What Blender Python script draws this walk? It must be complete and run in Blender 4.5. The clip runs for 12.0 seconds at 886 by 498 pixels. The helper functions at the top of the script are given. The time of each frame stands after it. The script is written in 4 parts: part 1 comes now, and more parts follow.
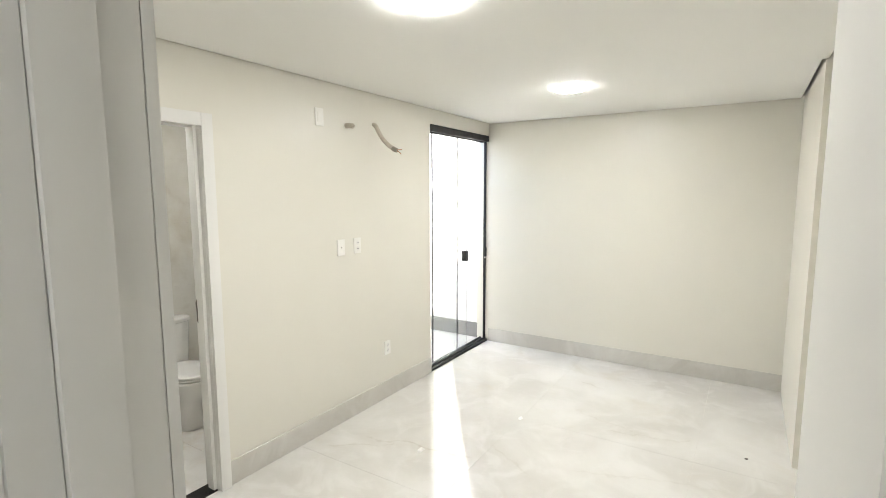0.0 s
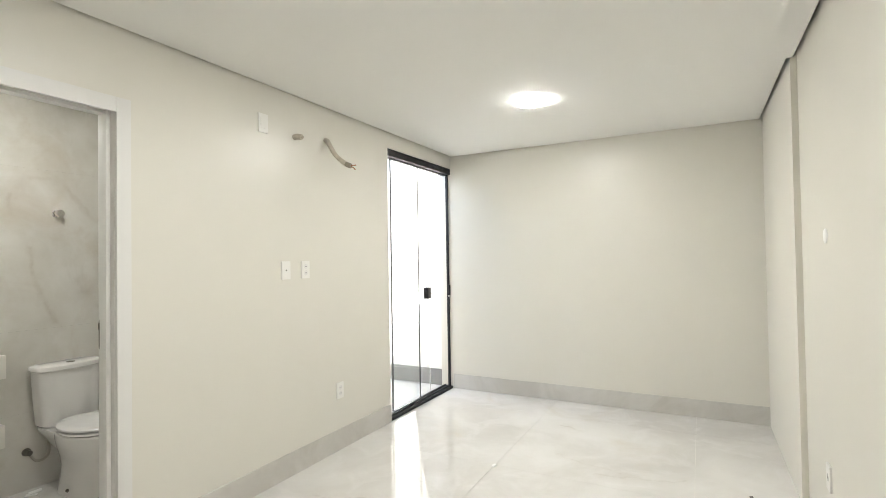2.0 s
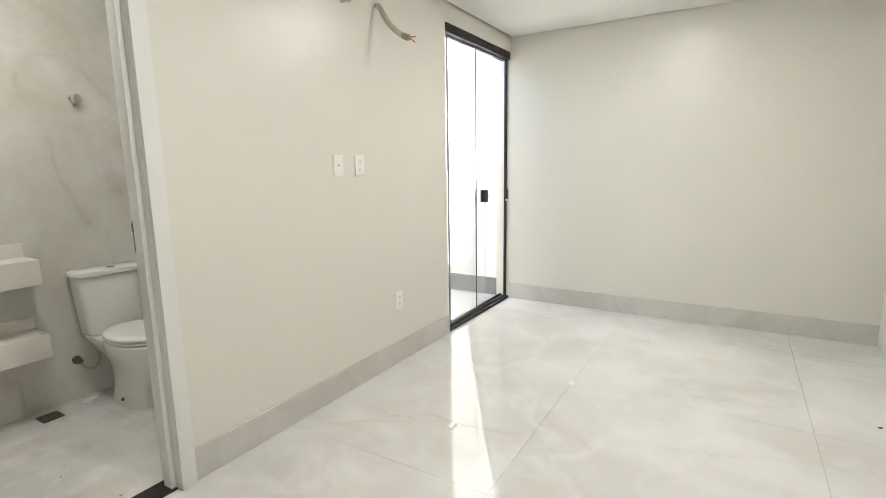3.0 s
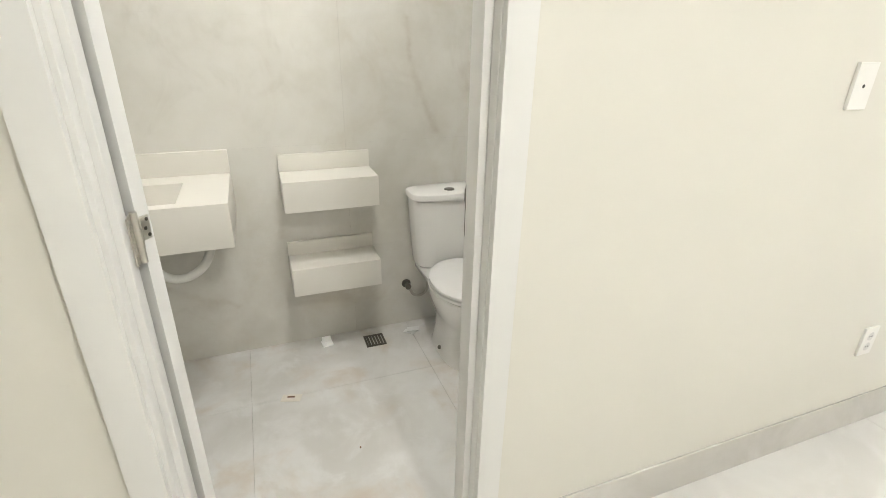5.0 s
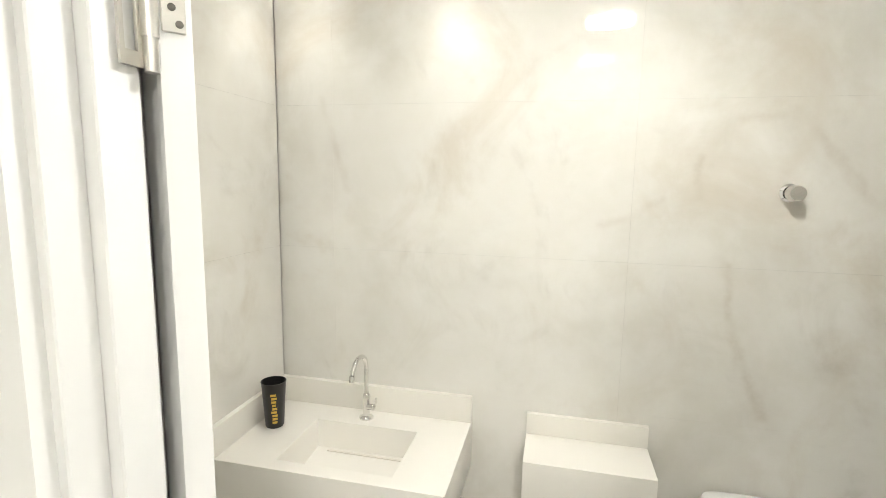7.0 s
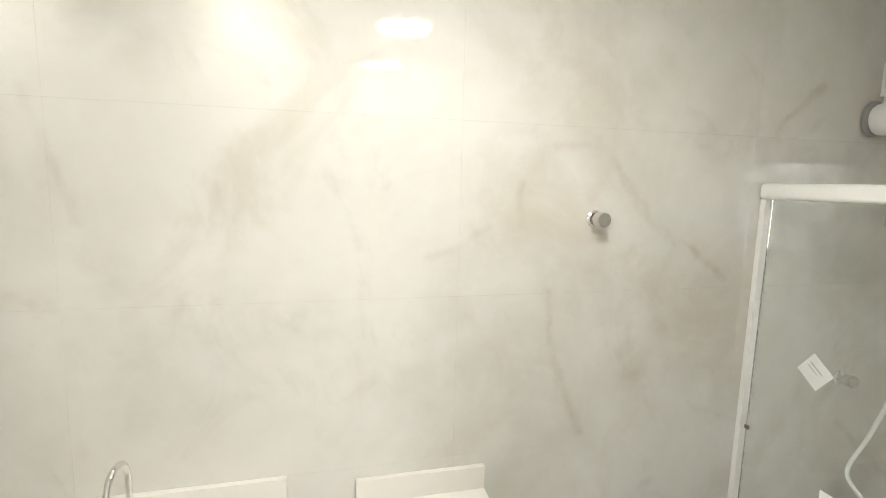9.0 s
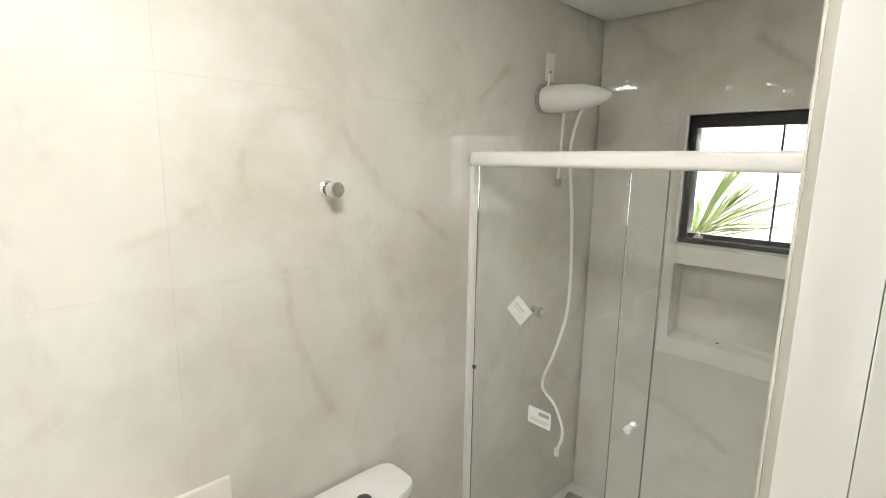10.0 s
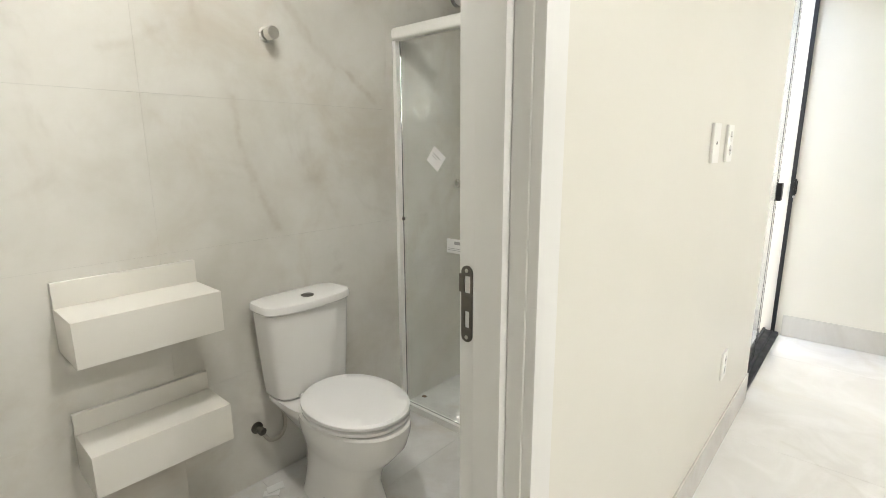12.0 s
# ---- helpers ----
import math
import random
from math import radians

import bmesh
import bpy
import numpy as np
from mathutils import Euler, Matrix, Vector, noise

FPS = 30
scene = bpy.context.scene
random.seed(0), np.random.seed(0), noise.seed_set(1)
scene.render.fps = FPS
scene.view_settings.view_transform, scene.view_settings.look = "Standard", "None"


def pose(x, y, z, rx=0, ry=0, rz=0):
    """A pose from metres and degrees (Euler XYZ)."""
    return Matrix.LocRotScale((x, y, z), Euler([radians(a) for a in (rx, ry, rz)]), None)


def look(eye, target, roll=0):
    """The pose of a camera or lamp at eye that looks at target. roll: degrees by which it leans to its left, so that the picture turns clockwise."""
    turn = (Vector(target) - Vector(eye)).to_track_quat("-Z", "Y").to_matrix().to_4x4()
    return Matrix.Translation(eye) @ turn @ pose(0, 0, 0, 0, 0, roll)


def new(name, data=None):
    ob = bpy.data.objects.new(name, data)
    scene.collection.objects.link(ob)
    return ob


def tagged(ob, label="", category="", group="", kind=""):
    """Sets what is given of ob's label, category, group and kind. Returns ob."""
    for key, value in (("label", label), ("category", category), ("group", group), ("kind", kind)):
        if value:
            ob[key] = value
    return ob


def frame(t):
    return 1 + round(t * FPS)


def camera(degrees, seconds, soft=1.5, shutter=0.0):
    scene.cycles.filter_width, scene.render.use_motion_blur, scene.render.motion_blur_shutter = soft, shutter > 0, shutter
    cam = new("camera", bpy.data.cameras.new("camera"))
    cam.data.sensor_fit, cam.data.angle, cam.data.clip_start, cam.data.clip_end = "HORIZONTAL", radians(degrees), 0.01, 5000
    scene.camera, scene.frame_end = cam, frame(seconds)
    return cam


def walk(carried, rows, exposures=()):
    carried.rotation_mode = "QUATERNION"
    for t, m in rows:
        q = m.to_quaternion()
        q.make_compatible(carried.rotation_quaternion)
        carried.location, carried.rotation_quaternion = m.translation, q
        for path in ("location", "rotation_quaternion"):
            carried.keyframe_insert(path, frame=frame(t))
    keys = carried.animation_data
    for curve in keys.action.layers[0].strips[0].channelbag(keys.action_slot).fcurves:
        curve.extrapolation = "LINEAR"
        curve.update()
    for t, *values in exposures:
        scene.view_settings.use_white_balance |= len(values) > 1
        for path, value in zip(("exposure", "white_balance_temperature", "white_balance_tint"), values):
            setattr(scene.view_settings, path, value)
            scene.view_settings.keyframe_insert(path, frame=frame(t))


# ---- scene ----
# ------------------------------------------------------------ camera and walk
cam = camera(84.2, 12.0, soft=0.6, shutter=0.0)
PATH = [
    (0, (2.544, -1.581, 1.746), (1.491, 0.103, 1.514), -0.1),
    (0.5, (2.536, -1.504, 1.721), (1.516, 0.217, 1.735), -0.1),
    (1, (2.519, -1.456, 1.633), (1.531, 0.28, 1.73), -0.3),
    (1.5, (2.502, -1.401, 1.519), (1.543, 0.35, 1.636), -0.5),
    (2, (2.388, -1.286, 1.402), (1.461, 0.485, 1.439), -0.9),
    (2.5, (2.175, -1.146, 1.34), (1.252, 0.614, 1.11), -1.3),
    (3, (1.921, -1.014, 1.324), (0.906, 0.677, 0.992), -0.9),
    (3.5, (1.64, -0.852, 1.266), (0.3, 0.558, 0.8), -1.0),
    (3.7, (1.561, -0.791, 1.263), (0.123, 0.5, 0.745), -1.0),
    (5.3, (0.736, -0.347, 1.504), (-1.058, 0.097, 0.739), 0.9),
    (5.5, (0.668, -0.296, 1.546), (-1.188, -0.038, 0.848), 0.8),
    (6, (0.521, -0.244, 1.642), (-1.416, -0.386, 1.164), 0.9),
    (6.5, (0.409, -0.255, 1.718), (-1.527, -0.637, 1.39), 1.0),
    (6.7, (0.358, -0.27, 1.753), (-1.574, -0.708, 1.475), 1.0),
    (8.3, (0.195, -0.42, 1.752), (-1.772, -0.717, 1.545), 0.6),
    (8.5, (0.16, -0.455, 1.775), (-1.824, -0.578, 1.555), 1.2),
    (9, (0.019, -0.443, 1.837), (-1.902, 0.041, 1.564), 1.4),
    (9.5, (-0.057, -0.402, 1.882), (-1.756, 0.605, 1.567), 1.3),
    (10, (-0.068, -0.397, 1.819), (-1.466, 0.989, 1.467), 0.9),
    (10.5, (-0.064, -0.421, 1.685), (-1.238, 1.154, 1.312), -0.1),
    (11, (-0.011, -0.467, 1.537), (-1.117, 1.155, 1.155), -0.4),
    (11.5, (0.14, -0.529, 1.377), (-0.954, 1.101, 0.995), -0.2),
    (12, (0.385, -0.616, 1.329), (-0.909, 0.855, 0.924), -0.3),
]
EXPOSURES = [(0.0, 3.24), (2.0, 3.1), (3.0, 2.98), (3.7, 2.98), (5.3, 3.5), (6.7, 3.6), (9.0, 3.58), (10.0, 3.58), (11.0, 3.55), (12.0, 3.38)]
walk(cam, [(t, look(eye, target, roll)) for t, eye, target, roll in PATH], EXPOSURES)

# ------------------------------------------------------------ sky, sun, lamp strengths
SUN_ELEVATION, SUN_ROTATION = radians(58.5), radians(163)
world = bpy.data.worlds.new("sky")
world.use_nodes = True
scene.world = world
wn, wl = world.node_tree.nodes, world.node_tree.links
sky = wn.new("ShaderNodeTexSky")
sky.sky_type = "NISHITA"
sky.sun_disc = False
sky.sun_elevation, sky.sun_rotation = SUN_ELEVATION, SUN_ROTATION
sky.dust_density, sky.ozone_density = 2.0, 1.0
wl.new(sky.outputs[0], wn["Background"].inputs["Color"])
wn["Background"].inputs["Strength"].default_value = 0.15

sun = new("sun", bpy.data.lights.new("sun", "SUN"))
sun.data.energy, sun.data.angle, sun.data.color = 4.2, radians(0.5), (1.0, 0.95, 0.87)
sun.matrix_world = look((0, 0, 20), (-1.5, 5.0, 11.48))

LAMP_BEDROOM = 21.0       # emission of the ceiling panels
LAMP_BATH = 11.8
SPOT_BASIN = 0.42          # watts of each downlight above the basin
# strength of the unseen panel added to brighten the hall
FILL_HALL = 5.5
LAMP_COLOUR = (1.0, 0.985, 0.955)

# ------------------------------------------------------------ materials
class Nodes:
    """A node material under construction."""

    def __init__(self, name, base=(0.8, 0.8, 0.8), rough=0.5, metal=0.0, spec=0.5):
        self.mat = bpy.data.materials.new(name)
        self.mat.use_nodes = True
        self.tree = self.mat.node_tree
        self.bsdf = self.tree.nodes["Principled BSDF"]
        self.bsdf.inputs["Base Color"].default_value = (*base, 1)
        self.bsdf.inputs["Roughness"].default_value = rough
        self.bsdf.inputs["Metallic"].default_value = metal
        self.bsdf.inputs["Specular IOR Level"].default_value = spec

    def node(self, kind, **given):
        n = self.tree.nodes.new(kind)
        for key, value in given.items():
            n.inputs[key].default_value = value
        return n

    def link(self, a, b):
        self.tree.links.new(a, b)

    def place(self):
        return self.node("ShaderNodeNewGeometry").outputs["Position"]

    def noise(self, scale, detail=4.0, rough=0.55, distort=0.0, at=None):
        n = self.node("ShaderNodeTexNoise", Scale=scale, Detail=detail, Roughness=rough, Distortion=distort)
        self.link(at if at is not None else self.place(), n.inputs["Vector"])
        return n.outputs["Fac"]

    def math(self, op, a, b=None, c=None):
        n = self.node("ShaderNodeMath")
        n.operation = op
        for i, v in enumerate((a, b, c)):
            if v is None:
                continue
            if isinstance(v, (int, float)):
                n.inputs[i].default_value = v
            else:
                self.link(v, n.inputs[i])
        return n.outputs[0]

    def vmath(self, op, a, b=None):
        n = self.node("ShaderNodeVectorMath")
        n.operation = op
        for i, v in enumerate((a, b)):
            if v is None:
                continue
            if isinstance(v, tuple):
                n.inputs[i].default_value = v
            else:
                self.link(v, n.inputs[i])
        return n

    def band(self, v, lo, hi, out_lo=0.0, out_hi=1.0, smooth=True):
        n = self.node("ShaderNodeMapRange")
        n.interpolation_type = "SMOOTHSTEP" if smooth else "LINEAR"
        n.inputs["From Min"].default_value, n.inputs["From Max"].default_value = lo, hi
        n.inputs["To Min"].default_value, n.inputs["To Max"].default_value = out_lo, out_hi
        self.link(v, n.inputs["Value"])
        return n.outputs["Result"]

    def mix(self, fac, a, b):
        n = self.node("ShaderNodeMix")
        n.data_type = "RGBA"
        for socket, v in ((n.inputs[0], fac), (n.inputs[6], a), (n.inputs[7], b)):
            if isinstance(v, tuple):
                socket.default_value = (*v, 1)
            elif isinstance(v, (int, float)):
                socket.default_value = v
            else:
                self.link(v, socket)
        return n.outputs[2]

    def colour(self, c):
        self.link(c, self.bsdf.inputs["Base Color"])
        return self

    def rough(self, r):
        self.link(r, self.bsdf.inputs["Roughness"])
        return self

    def bump(self, height, strength=0.1, distance=0.002):
        n = self.node("ShaderNodeBump", Strength=strength, Distance=distance)
        self.link(height, n.inputs["Height"])
        self.link(n.outputs["Normal"], self.bsdf.inputs["Normal"])
        return self

    def strokes(self, lines, wobble=0.06, width=0.02, axes=(1, 2)):
        """0..1 along straight strokes ((u0, v0, u1, v1, weight), ...) that a noise bends, in two world axes."""
        warp = self.node("ShaderNodeTexNoise", Scale=3.0, Detail=5.0, Roughness=0.6)
        self.link(self.place(), warp.inputs["Vector"])
        away = self.vmath("MULTIPLY", self.vmath("SUBTRACT", warp.outputs["Color"], (0.5, 0.5, 0.5)).outputs[0], (wobble * 4,) * 3)
        p = self.node("ShaderNodeSeparateXYZ")
        self.link(self.vmath("ADD", self.place(), away.outputs[0]).outputs[0], p.inputs[0])
        u, v = p.outputs[axes[0]], p.outputs[axes[1]]
        ragged = self.band(self.noise(9.0, 5.0, 0.65), 0.35, 0.7, 0.25, 1.0)
        total = None
        for u0, v0, u1, v1, weight in lines:
            du, dv = u1 - u0, v1 - v0
            n2 = du * du + dv * dv
            a, b = self.math("SUBTRACT", u, u0), self.math("SUBTRACT", v, v0)
            along = self.math("DIVIDE", self.math("ADD", self.math("MULTIPLY", a, du), self.math("MULTIPLY", b, dv)), n2)
            along.node.use_clamp = True
            ea = self.math("SUBTRACT", a, self.math("MULTIPLY", along, du))
            eb = self.math("SUBTRACT", b, self.math("MULTIPLY", along, dv))
            d = self.math("SQRT", self.math("ADD", self.math("MULTIPLY", ea, ea), self.math("MULTIPLY", eb, eb)))
            one = self.math("MULTIPLY", self.band(d, 0.0, width, 1.0, 0.0), weight)
            total = one if total is None else self.math("MAXIMUM", total, one)
        return self.math("MULTIPLY", total, ragged)


def paint(name, base, rough=0.55, mottle=0.03, bump=0.12):
    m = Nodes(name, base, rough)
    f = m.noise(1.7, 4.0)
    lo, hi = tuple(c * (1 - mottle) for c in base), tuple(min(0.95, c * (1 + mottle)) for c in base)
    m.colour(m.mix(f, lo, hi))
    m.bump(m.noise(140.0, 3.0), bump, 0.0012)
    return m.mat


M_WALL = paint("wall_paint", (0.71, 0.690, 0.622), 0.34)
M_CEILING = paint("ceiling_paint", (0.84, 0.835, 0.805), 0.7, 0.015)
M_OUTER = paint("outer_wall_paint", (0.80, 0.80, 0.78), 0.7)
M_WHITE_WOOD = paint("white_lacquered_wood", (0.73, 0.725, 0.70), 0.42, 0.012, 0.015)
M_HALL = paint("hall_paint", (0.68, 0.66, 0.61), 0.6)


def porcelain_floor():
    m = Nodes("white_marble_porcelain", rough=0.03, spec=0.75)
    soft = m.band(m.noise(1.1, 5.0, 0.55, 0.6), 0.32, 0.70)
    base = m.mix(soft, (0.615, 0.60, 0.57), (0.745, 0.735, 0.71))
    cloud = m.band(m.noise(3.4, 5.0, 0.6, 0.8, m.vmath("ADD", m.place(), (2.0, 6.0, 0.0)).outputs[0]), 0.46, 0.68, 0.0, 0.45)
    base = m.mix(cloud, base, (0.785, 0.775, 0.755))
    warm = m.band(m.noise(1.6, 6.0, 0.62, 0.8, m.vmath("ADD", m.place(), (3.0, 1.0, 0.0)).outputs[0]), 0.55, 0.78, 0.0, 0.5)
    base = m.mix(warm, base, (0.62, 0.57, 0.49))
    lines = ((0.30, 0.98, 1.05, 1.12, 0.9), (0.12, 0.72, 0.55, 1.0, 0.6), (1.16, 1.30, 1.45, 1.12, 0.5), (0.25, 1.9, 0.9, 1.35, 0.35),
             (1.3, 2.85, 1.5, 2.75, 0.8), (1.75, 1.95, 2.3, 2.1, 0.5), (1.4, 2.15, 1.9, 2.05, 0.4), (0.9, 0.3, 1.6, 0.45, 0.4), (1.7, 1.3, 2.5, 1.6, 0.3))
    halo = m.strokes(lines, 0.09, 0.13, (0, 1))
    base = m.mix(m.math("MULTIPLY", halo, 0.30), base, (0.57, 0.53, 0.47))
    drawn = m.strokes(lines, 0.07, 0.016, (0, 1))
    m.colour(m.mix(m.math("MULTIPLY", drawn, 0.5), base, (0.42, 0.38, 0.32)))
    m.rough(m.band(m.noise(2.3, 4.0), 0.3, 0.7, 0.02, 0.05))
    return m.mat


def porcelain_bath_wall():
    m = Nodes("beige_veined_porcelain", rough=0.03, spec=0.7)
    cloud = m.band(m.noise(1.3, 5.0, 0.55, 0.5), 0.32, 0.68)
    base = m.mix(cloud, (0.60, 0.58, 0.515), (0.71, 0.69, 0.63))
    wisp = m.band(m.noise(2.4, 5.0, 0.58, 0.6, m.vmath("ADD", m.place(), (5.0, 2.0, 1.0)).outputs[0]), 0.42, 0.66, 0.0, 0.5)
    base = m.mix(wisp, base, (0.75, 0.735, 0.685))
    smoke = m.band(m.noise(3.1, 5.0, 0.6, 0.9, m.vmath("ADD", m.place(), (1.0, 7.0, 4.0)).outputs[0]), 0.55, 0.76, 0.0, 0.5)
    base = m.mix(smoke, base, (0.51, 0.48, 0.42))
    grain = m.band(m.noise(9.0, 6.0, 0.65, 0.3), 0.38, 0.70, 0.0, 0.22)
    base = m.mix(grain, base, (0.76, 0.75, 0.72))
    brown = m.band(m.noise(2.2, 6.0, 0.62, 0.7), 0.49, 0.74, 0.0, 0.55)
    base = m.mix(brown, base, (0.55, 0.49, 0.395))
    veins = ((0.385, 1.983, 0.584, 1.75, 0.55), (0.584, 1.75, 0.70, 1.63, 0.4), (0.70, 1.66, 0.890, 1.522, 0.85), (0.232, 1.502, 0.292, 1.236, 0.7), (0.292, 1.236, 0.388, 1.028, 0.75),
             (0.125, 1.83, 0.13, 1.72, 0.8), (-0.153, 1.624, 0.03, 1.72, 0.4), (1.238, 2.177, 1.058, 2.041, 0.7), (-1.10, 2.02, -1.0, 1.70, 0.3),
             (-0.55, 2.25, -0.35, 1.95, 0.12), (1.50, 0.95, 1.90, 0.60, 0.6), (-0.95, 0.45, -0.60, 0.25, 0.5), (0.24, 1.96, 0.385, 1.983, 0.45))
    halo = m.strokes(veins, 0.06, 0.10)
    base = m.mix(m.math("MULTIPLY", halo, 0.26), base, (0.50, 0.46, 0.39))
    drawn = m.strokes(veins, 0.035, 0.024)
    base = m.mix(m.math("MULTIPLY", drawn, 0.50), base, (0.40, 0.335, 0.25))
    patch = m.strokes(((0.545, 1.29, 0.575, 1.23, 1.0), (0.62, 1.36, 0.66, 1.33, 0.5), (-0.90, 0.22, -0.70, 0.30, 0.6), (-1.05, 1.85, -1.1, 1.65, 0.35)), 0.05, 0.085)
    base = m.mix(m.math("MULTIPLY", patch, 0.42), base, (0.42, 0.37, 0.30))
    across = m.strokes(((-1.20, 2.45, -1.00, 2.30, 0.9), (-0.66, 2.33, -0.40, 2.11, 1.0), (-1.1, 0.75, -0.6, 0.55, 0.6), (-0.5, 0.7, -0.3, 0.4, 0.5)), 0.04, 0.035, (0, 2))
    base = m.mix(m.math("MULTIPLY", across, 0.5), base, (0.40, 0.33, 0.24))
    m.colour(base)
    m.rough(m.band(m.noise(3.0, 4.0), 0.3, 0.7, 0.018, 0.04))
    return m.mat


def porcelain_bath_floor():
    m = Nodes("grey_white_porcelain", rough=0.25, spec=0.4)
    cloud = m.band(m.noise(2.4, 5.0, 0.58, 0.5), 0.30, 0.70)
    base = m.mix(cloud, (0.61, 0.595, 0.56), (0.735, 0.725, 0.70))
    pale = m.band(m.noise(5.5, 5.0, 0.6, 0.5), 0.48, 0.66, 0.0, 0.5)
    base = m.mix(pale, base, (0.78, 0.775, 0.76))
    rust = m.band(m.noise(2.9, 5.0, 0.6, 0.5, m.vmath("ADD", m.place(), (0.4, 3.0, 0.0)).outputs[0]), 0.50, 0.74, 0.0, 0.6)
    m.colour(m.mix(rust, base, (0.57, 0.475, 0.365)))
    m.rough(m.band(m.noise(3.0, 3.0), 0.25, 0.75, 0.16, 0.26))
    return m.mat


def porcelain_skirting():
    m = Nodes("grey_porcelain_skirting", rough=0.2)
    cloud = m.band(m.noise(2.2, 6.0, 0.6, 0.8), 0.3, 0.7)
    m.colour(m.mix(cloud, (0.53, 0.51, 0.47), (0.63, 0.615, 0.58)))
    return m.mat


def speckled(name, base, rough, dark=0.9):
    m = Nodes(name, base, rough)
    m.colour(m.mix(m.band(m.noise(160.0, 2.0), 0.35, 0.65), tuple(c * dark for c in base), base))
    m.rough(m.band(m.noise(6.0, 3.0), 0.3, 0.7, rough * 0.8, rough * 1.25))
    return m.mat


def plain(name, base, rough=0.5, metal=0.0, wear=0.05):
    m = Nodes(name, base, rough, metal)
    f = m.noise(30.0, 4.0)
    m.colour(m.mix(f, tuple(c * (1 - wear) for c in base), tuple(min(1.0, c * (1 + wear)) for c in base)))
    m.rough(m.band(m.noise(18.0, 3.0), 0.3, 0.7, rough * 0.85, min(1.0, rough * 1.2)))
    return m.mat


def clear_glass(name, tint):
    m = Nodes(name, tint, 0.0)
    m.bsdf.inputs["Transmission Weight"].default_value = 1.0
    m.bsdf.inputs["IOR"].default_value = 1.45
    return m.mat


def glowing(name, strength, colour):
    m = Nodes(name, (0.8, 0.8, 0.8), 0.4)
    m.bsdf.inputs["Emission Color"].default_value = (*colour, 1)
    m.bsdf.inputs["Emission Strength"].default_value = strength
    return m.mat


def leaf_green():
    m = Nodes("palm_leaf", rough=0.45)
    info = m.node("ShaderNodeObjectInfo").outputs["Random"]
    c = m.mix(info, (0.14, 0.24, 0.05), (0.36, 0.42, 0.12))
    m.colour(m.mix(m.band(m.noise(6.0, 3.0), 0.4, 0.7, 0.0, 0.6), c, (0.38, 0.37, 0.18)))
    return m.mat


M_FLOOR = porcelain_floor()
M_BATH_WALL = porcelain_bath_wall()
M_BATH_FLOOR = porcelain_bath_floor()
M_SKIRTING = porcelain_skirting()
M_GROUT = plain("grout", (0.66, 0.64, 0.595), 0.85)
M_GRANITE = speckled("black_granite", (0.022, 0.021, 0.020), 0.19, 0.4)
M_QUARTZ = paint("off_white_engineered_stone", (0.77, 0.745, 0.68), 0.34, 0.012, 0.0)
M_CERAMIC = plain("white_glazed_ceramic", (0.80, 0.79, 0.76), 0.10, 0.0, 0.01)
M_SEAT = plain("white_plastic_seat", (0.82, 0.81, 0.79), 0.22, 0.0, 0.01)
M_PLASTIC = plain("white_plastic", (0.82, 0.81, 0.77), 0.35, 0.0, 0.02)
M_HOSE = plain("white_plastic_hose", (0.78, 0.77, 0.72), 0.4)
M_CHROME = plain("chrome", (0.80, 0.79, 0.77), 0.12, 1.0)
M_STEEL = plain("brushed_steel", (0.62, 0.60, 0.55), 0.36, 1.0, 0.12)
M_DARK_STEEL = plain("dark_bronze_steel", (0.16, 0.15, 0.13), 0.38, 1.0, 0.2)
M_BLACK_ALU = plain("black_aluminium", (0.010, 0.010, 0.011), 0.5, 0.0, 0.2)
M_BLACK = plain("black_plastic", (0.014, 0.013, 0.013), 0.35, 0.0, 0.2)
M_YELLOW = plain("yellow_print", (0.62, 0.42, 0.07), 0.5)
M_COPPER = plain("copper", (0.45, 0.22, 0.12), 0.4, 1.0)
M_CONDUIT = plain("beige_insulation_foam", (0.55, 0.50, 0.42), 0.8, 0.0, 0.2)
M_SCRAP = plain("pale_plastic_wrapper", (0.72, 0.68, 0.60), 0.36, 0.0, 0.15)
M_DIRT = plain("dark_debris", (0.05, 0.04, 0.032), 0.8, 0.0, 0.3)
M_RUSTY = plain("brown_debris", (0.16, 0.10, 0.06), 0.8, 0.0, 0.3)
M_LABEL = plain("white_paper_label", (0.76, 0.76, 0.74), 0.6)
M_PRINT = plain("grey_print", (0.34, 0.34, 0.33), 0.6)
M_GLASS = clear_glass("clear_glass", (0.97, 0.99, 0.985))
M_GLASS_SHOWER = clear_glass("greenish_shower_glass", (0.97, 0.988, 0.975))
M_SHOWER_EDGE = plain("grey_green_glass_edge", (0.13, 0.15, 0.14), 0.4)
M_GLASS_EDGE = plain("green_black_glass_edge", (0.012, 0.016, 0.015), 0.45)
M_DRAIN = plain("dull_drain_steel", (0.30, 0.295, 0.28), 0.4, 1.0, 0.15)
M_GREY = plain("grey_plastic", (0.35, 0.34, 0.32), 0.4)
M_PANEL_BED = glowing("bedroom_lamp_diffuser", LAMP_BEDROOM, LAMP_COLOUR)
M_PANEL_BATH = glowing("bathroom_lamp_diffuser", LAMP_BATH, LAMP_COLOUR)
M_PANEL_BASIN = glowing("basin_lamp_diffuser", 6.0, LAMP_COLOUR)
M_FILL_HALL = glowing("hall_fill_diffuser", FILL_HALL, LAMP_COLOUR)
M_LEAF = leaf_green()
M_TRUNK = plain("palm_trunk_fibre", (0.16, 0.12, 0.08), 0.9, 0.0, 0.35)
M_PATIO = speckled("pale_patio_tile", (0.46, 0.455, 0.44), 0.5)
M_BRAID = plain("grey_braided_hose", (0.46, 0.43, 0.37), 0.5)
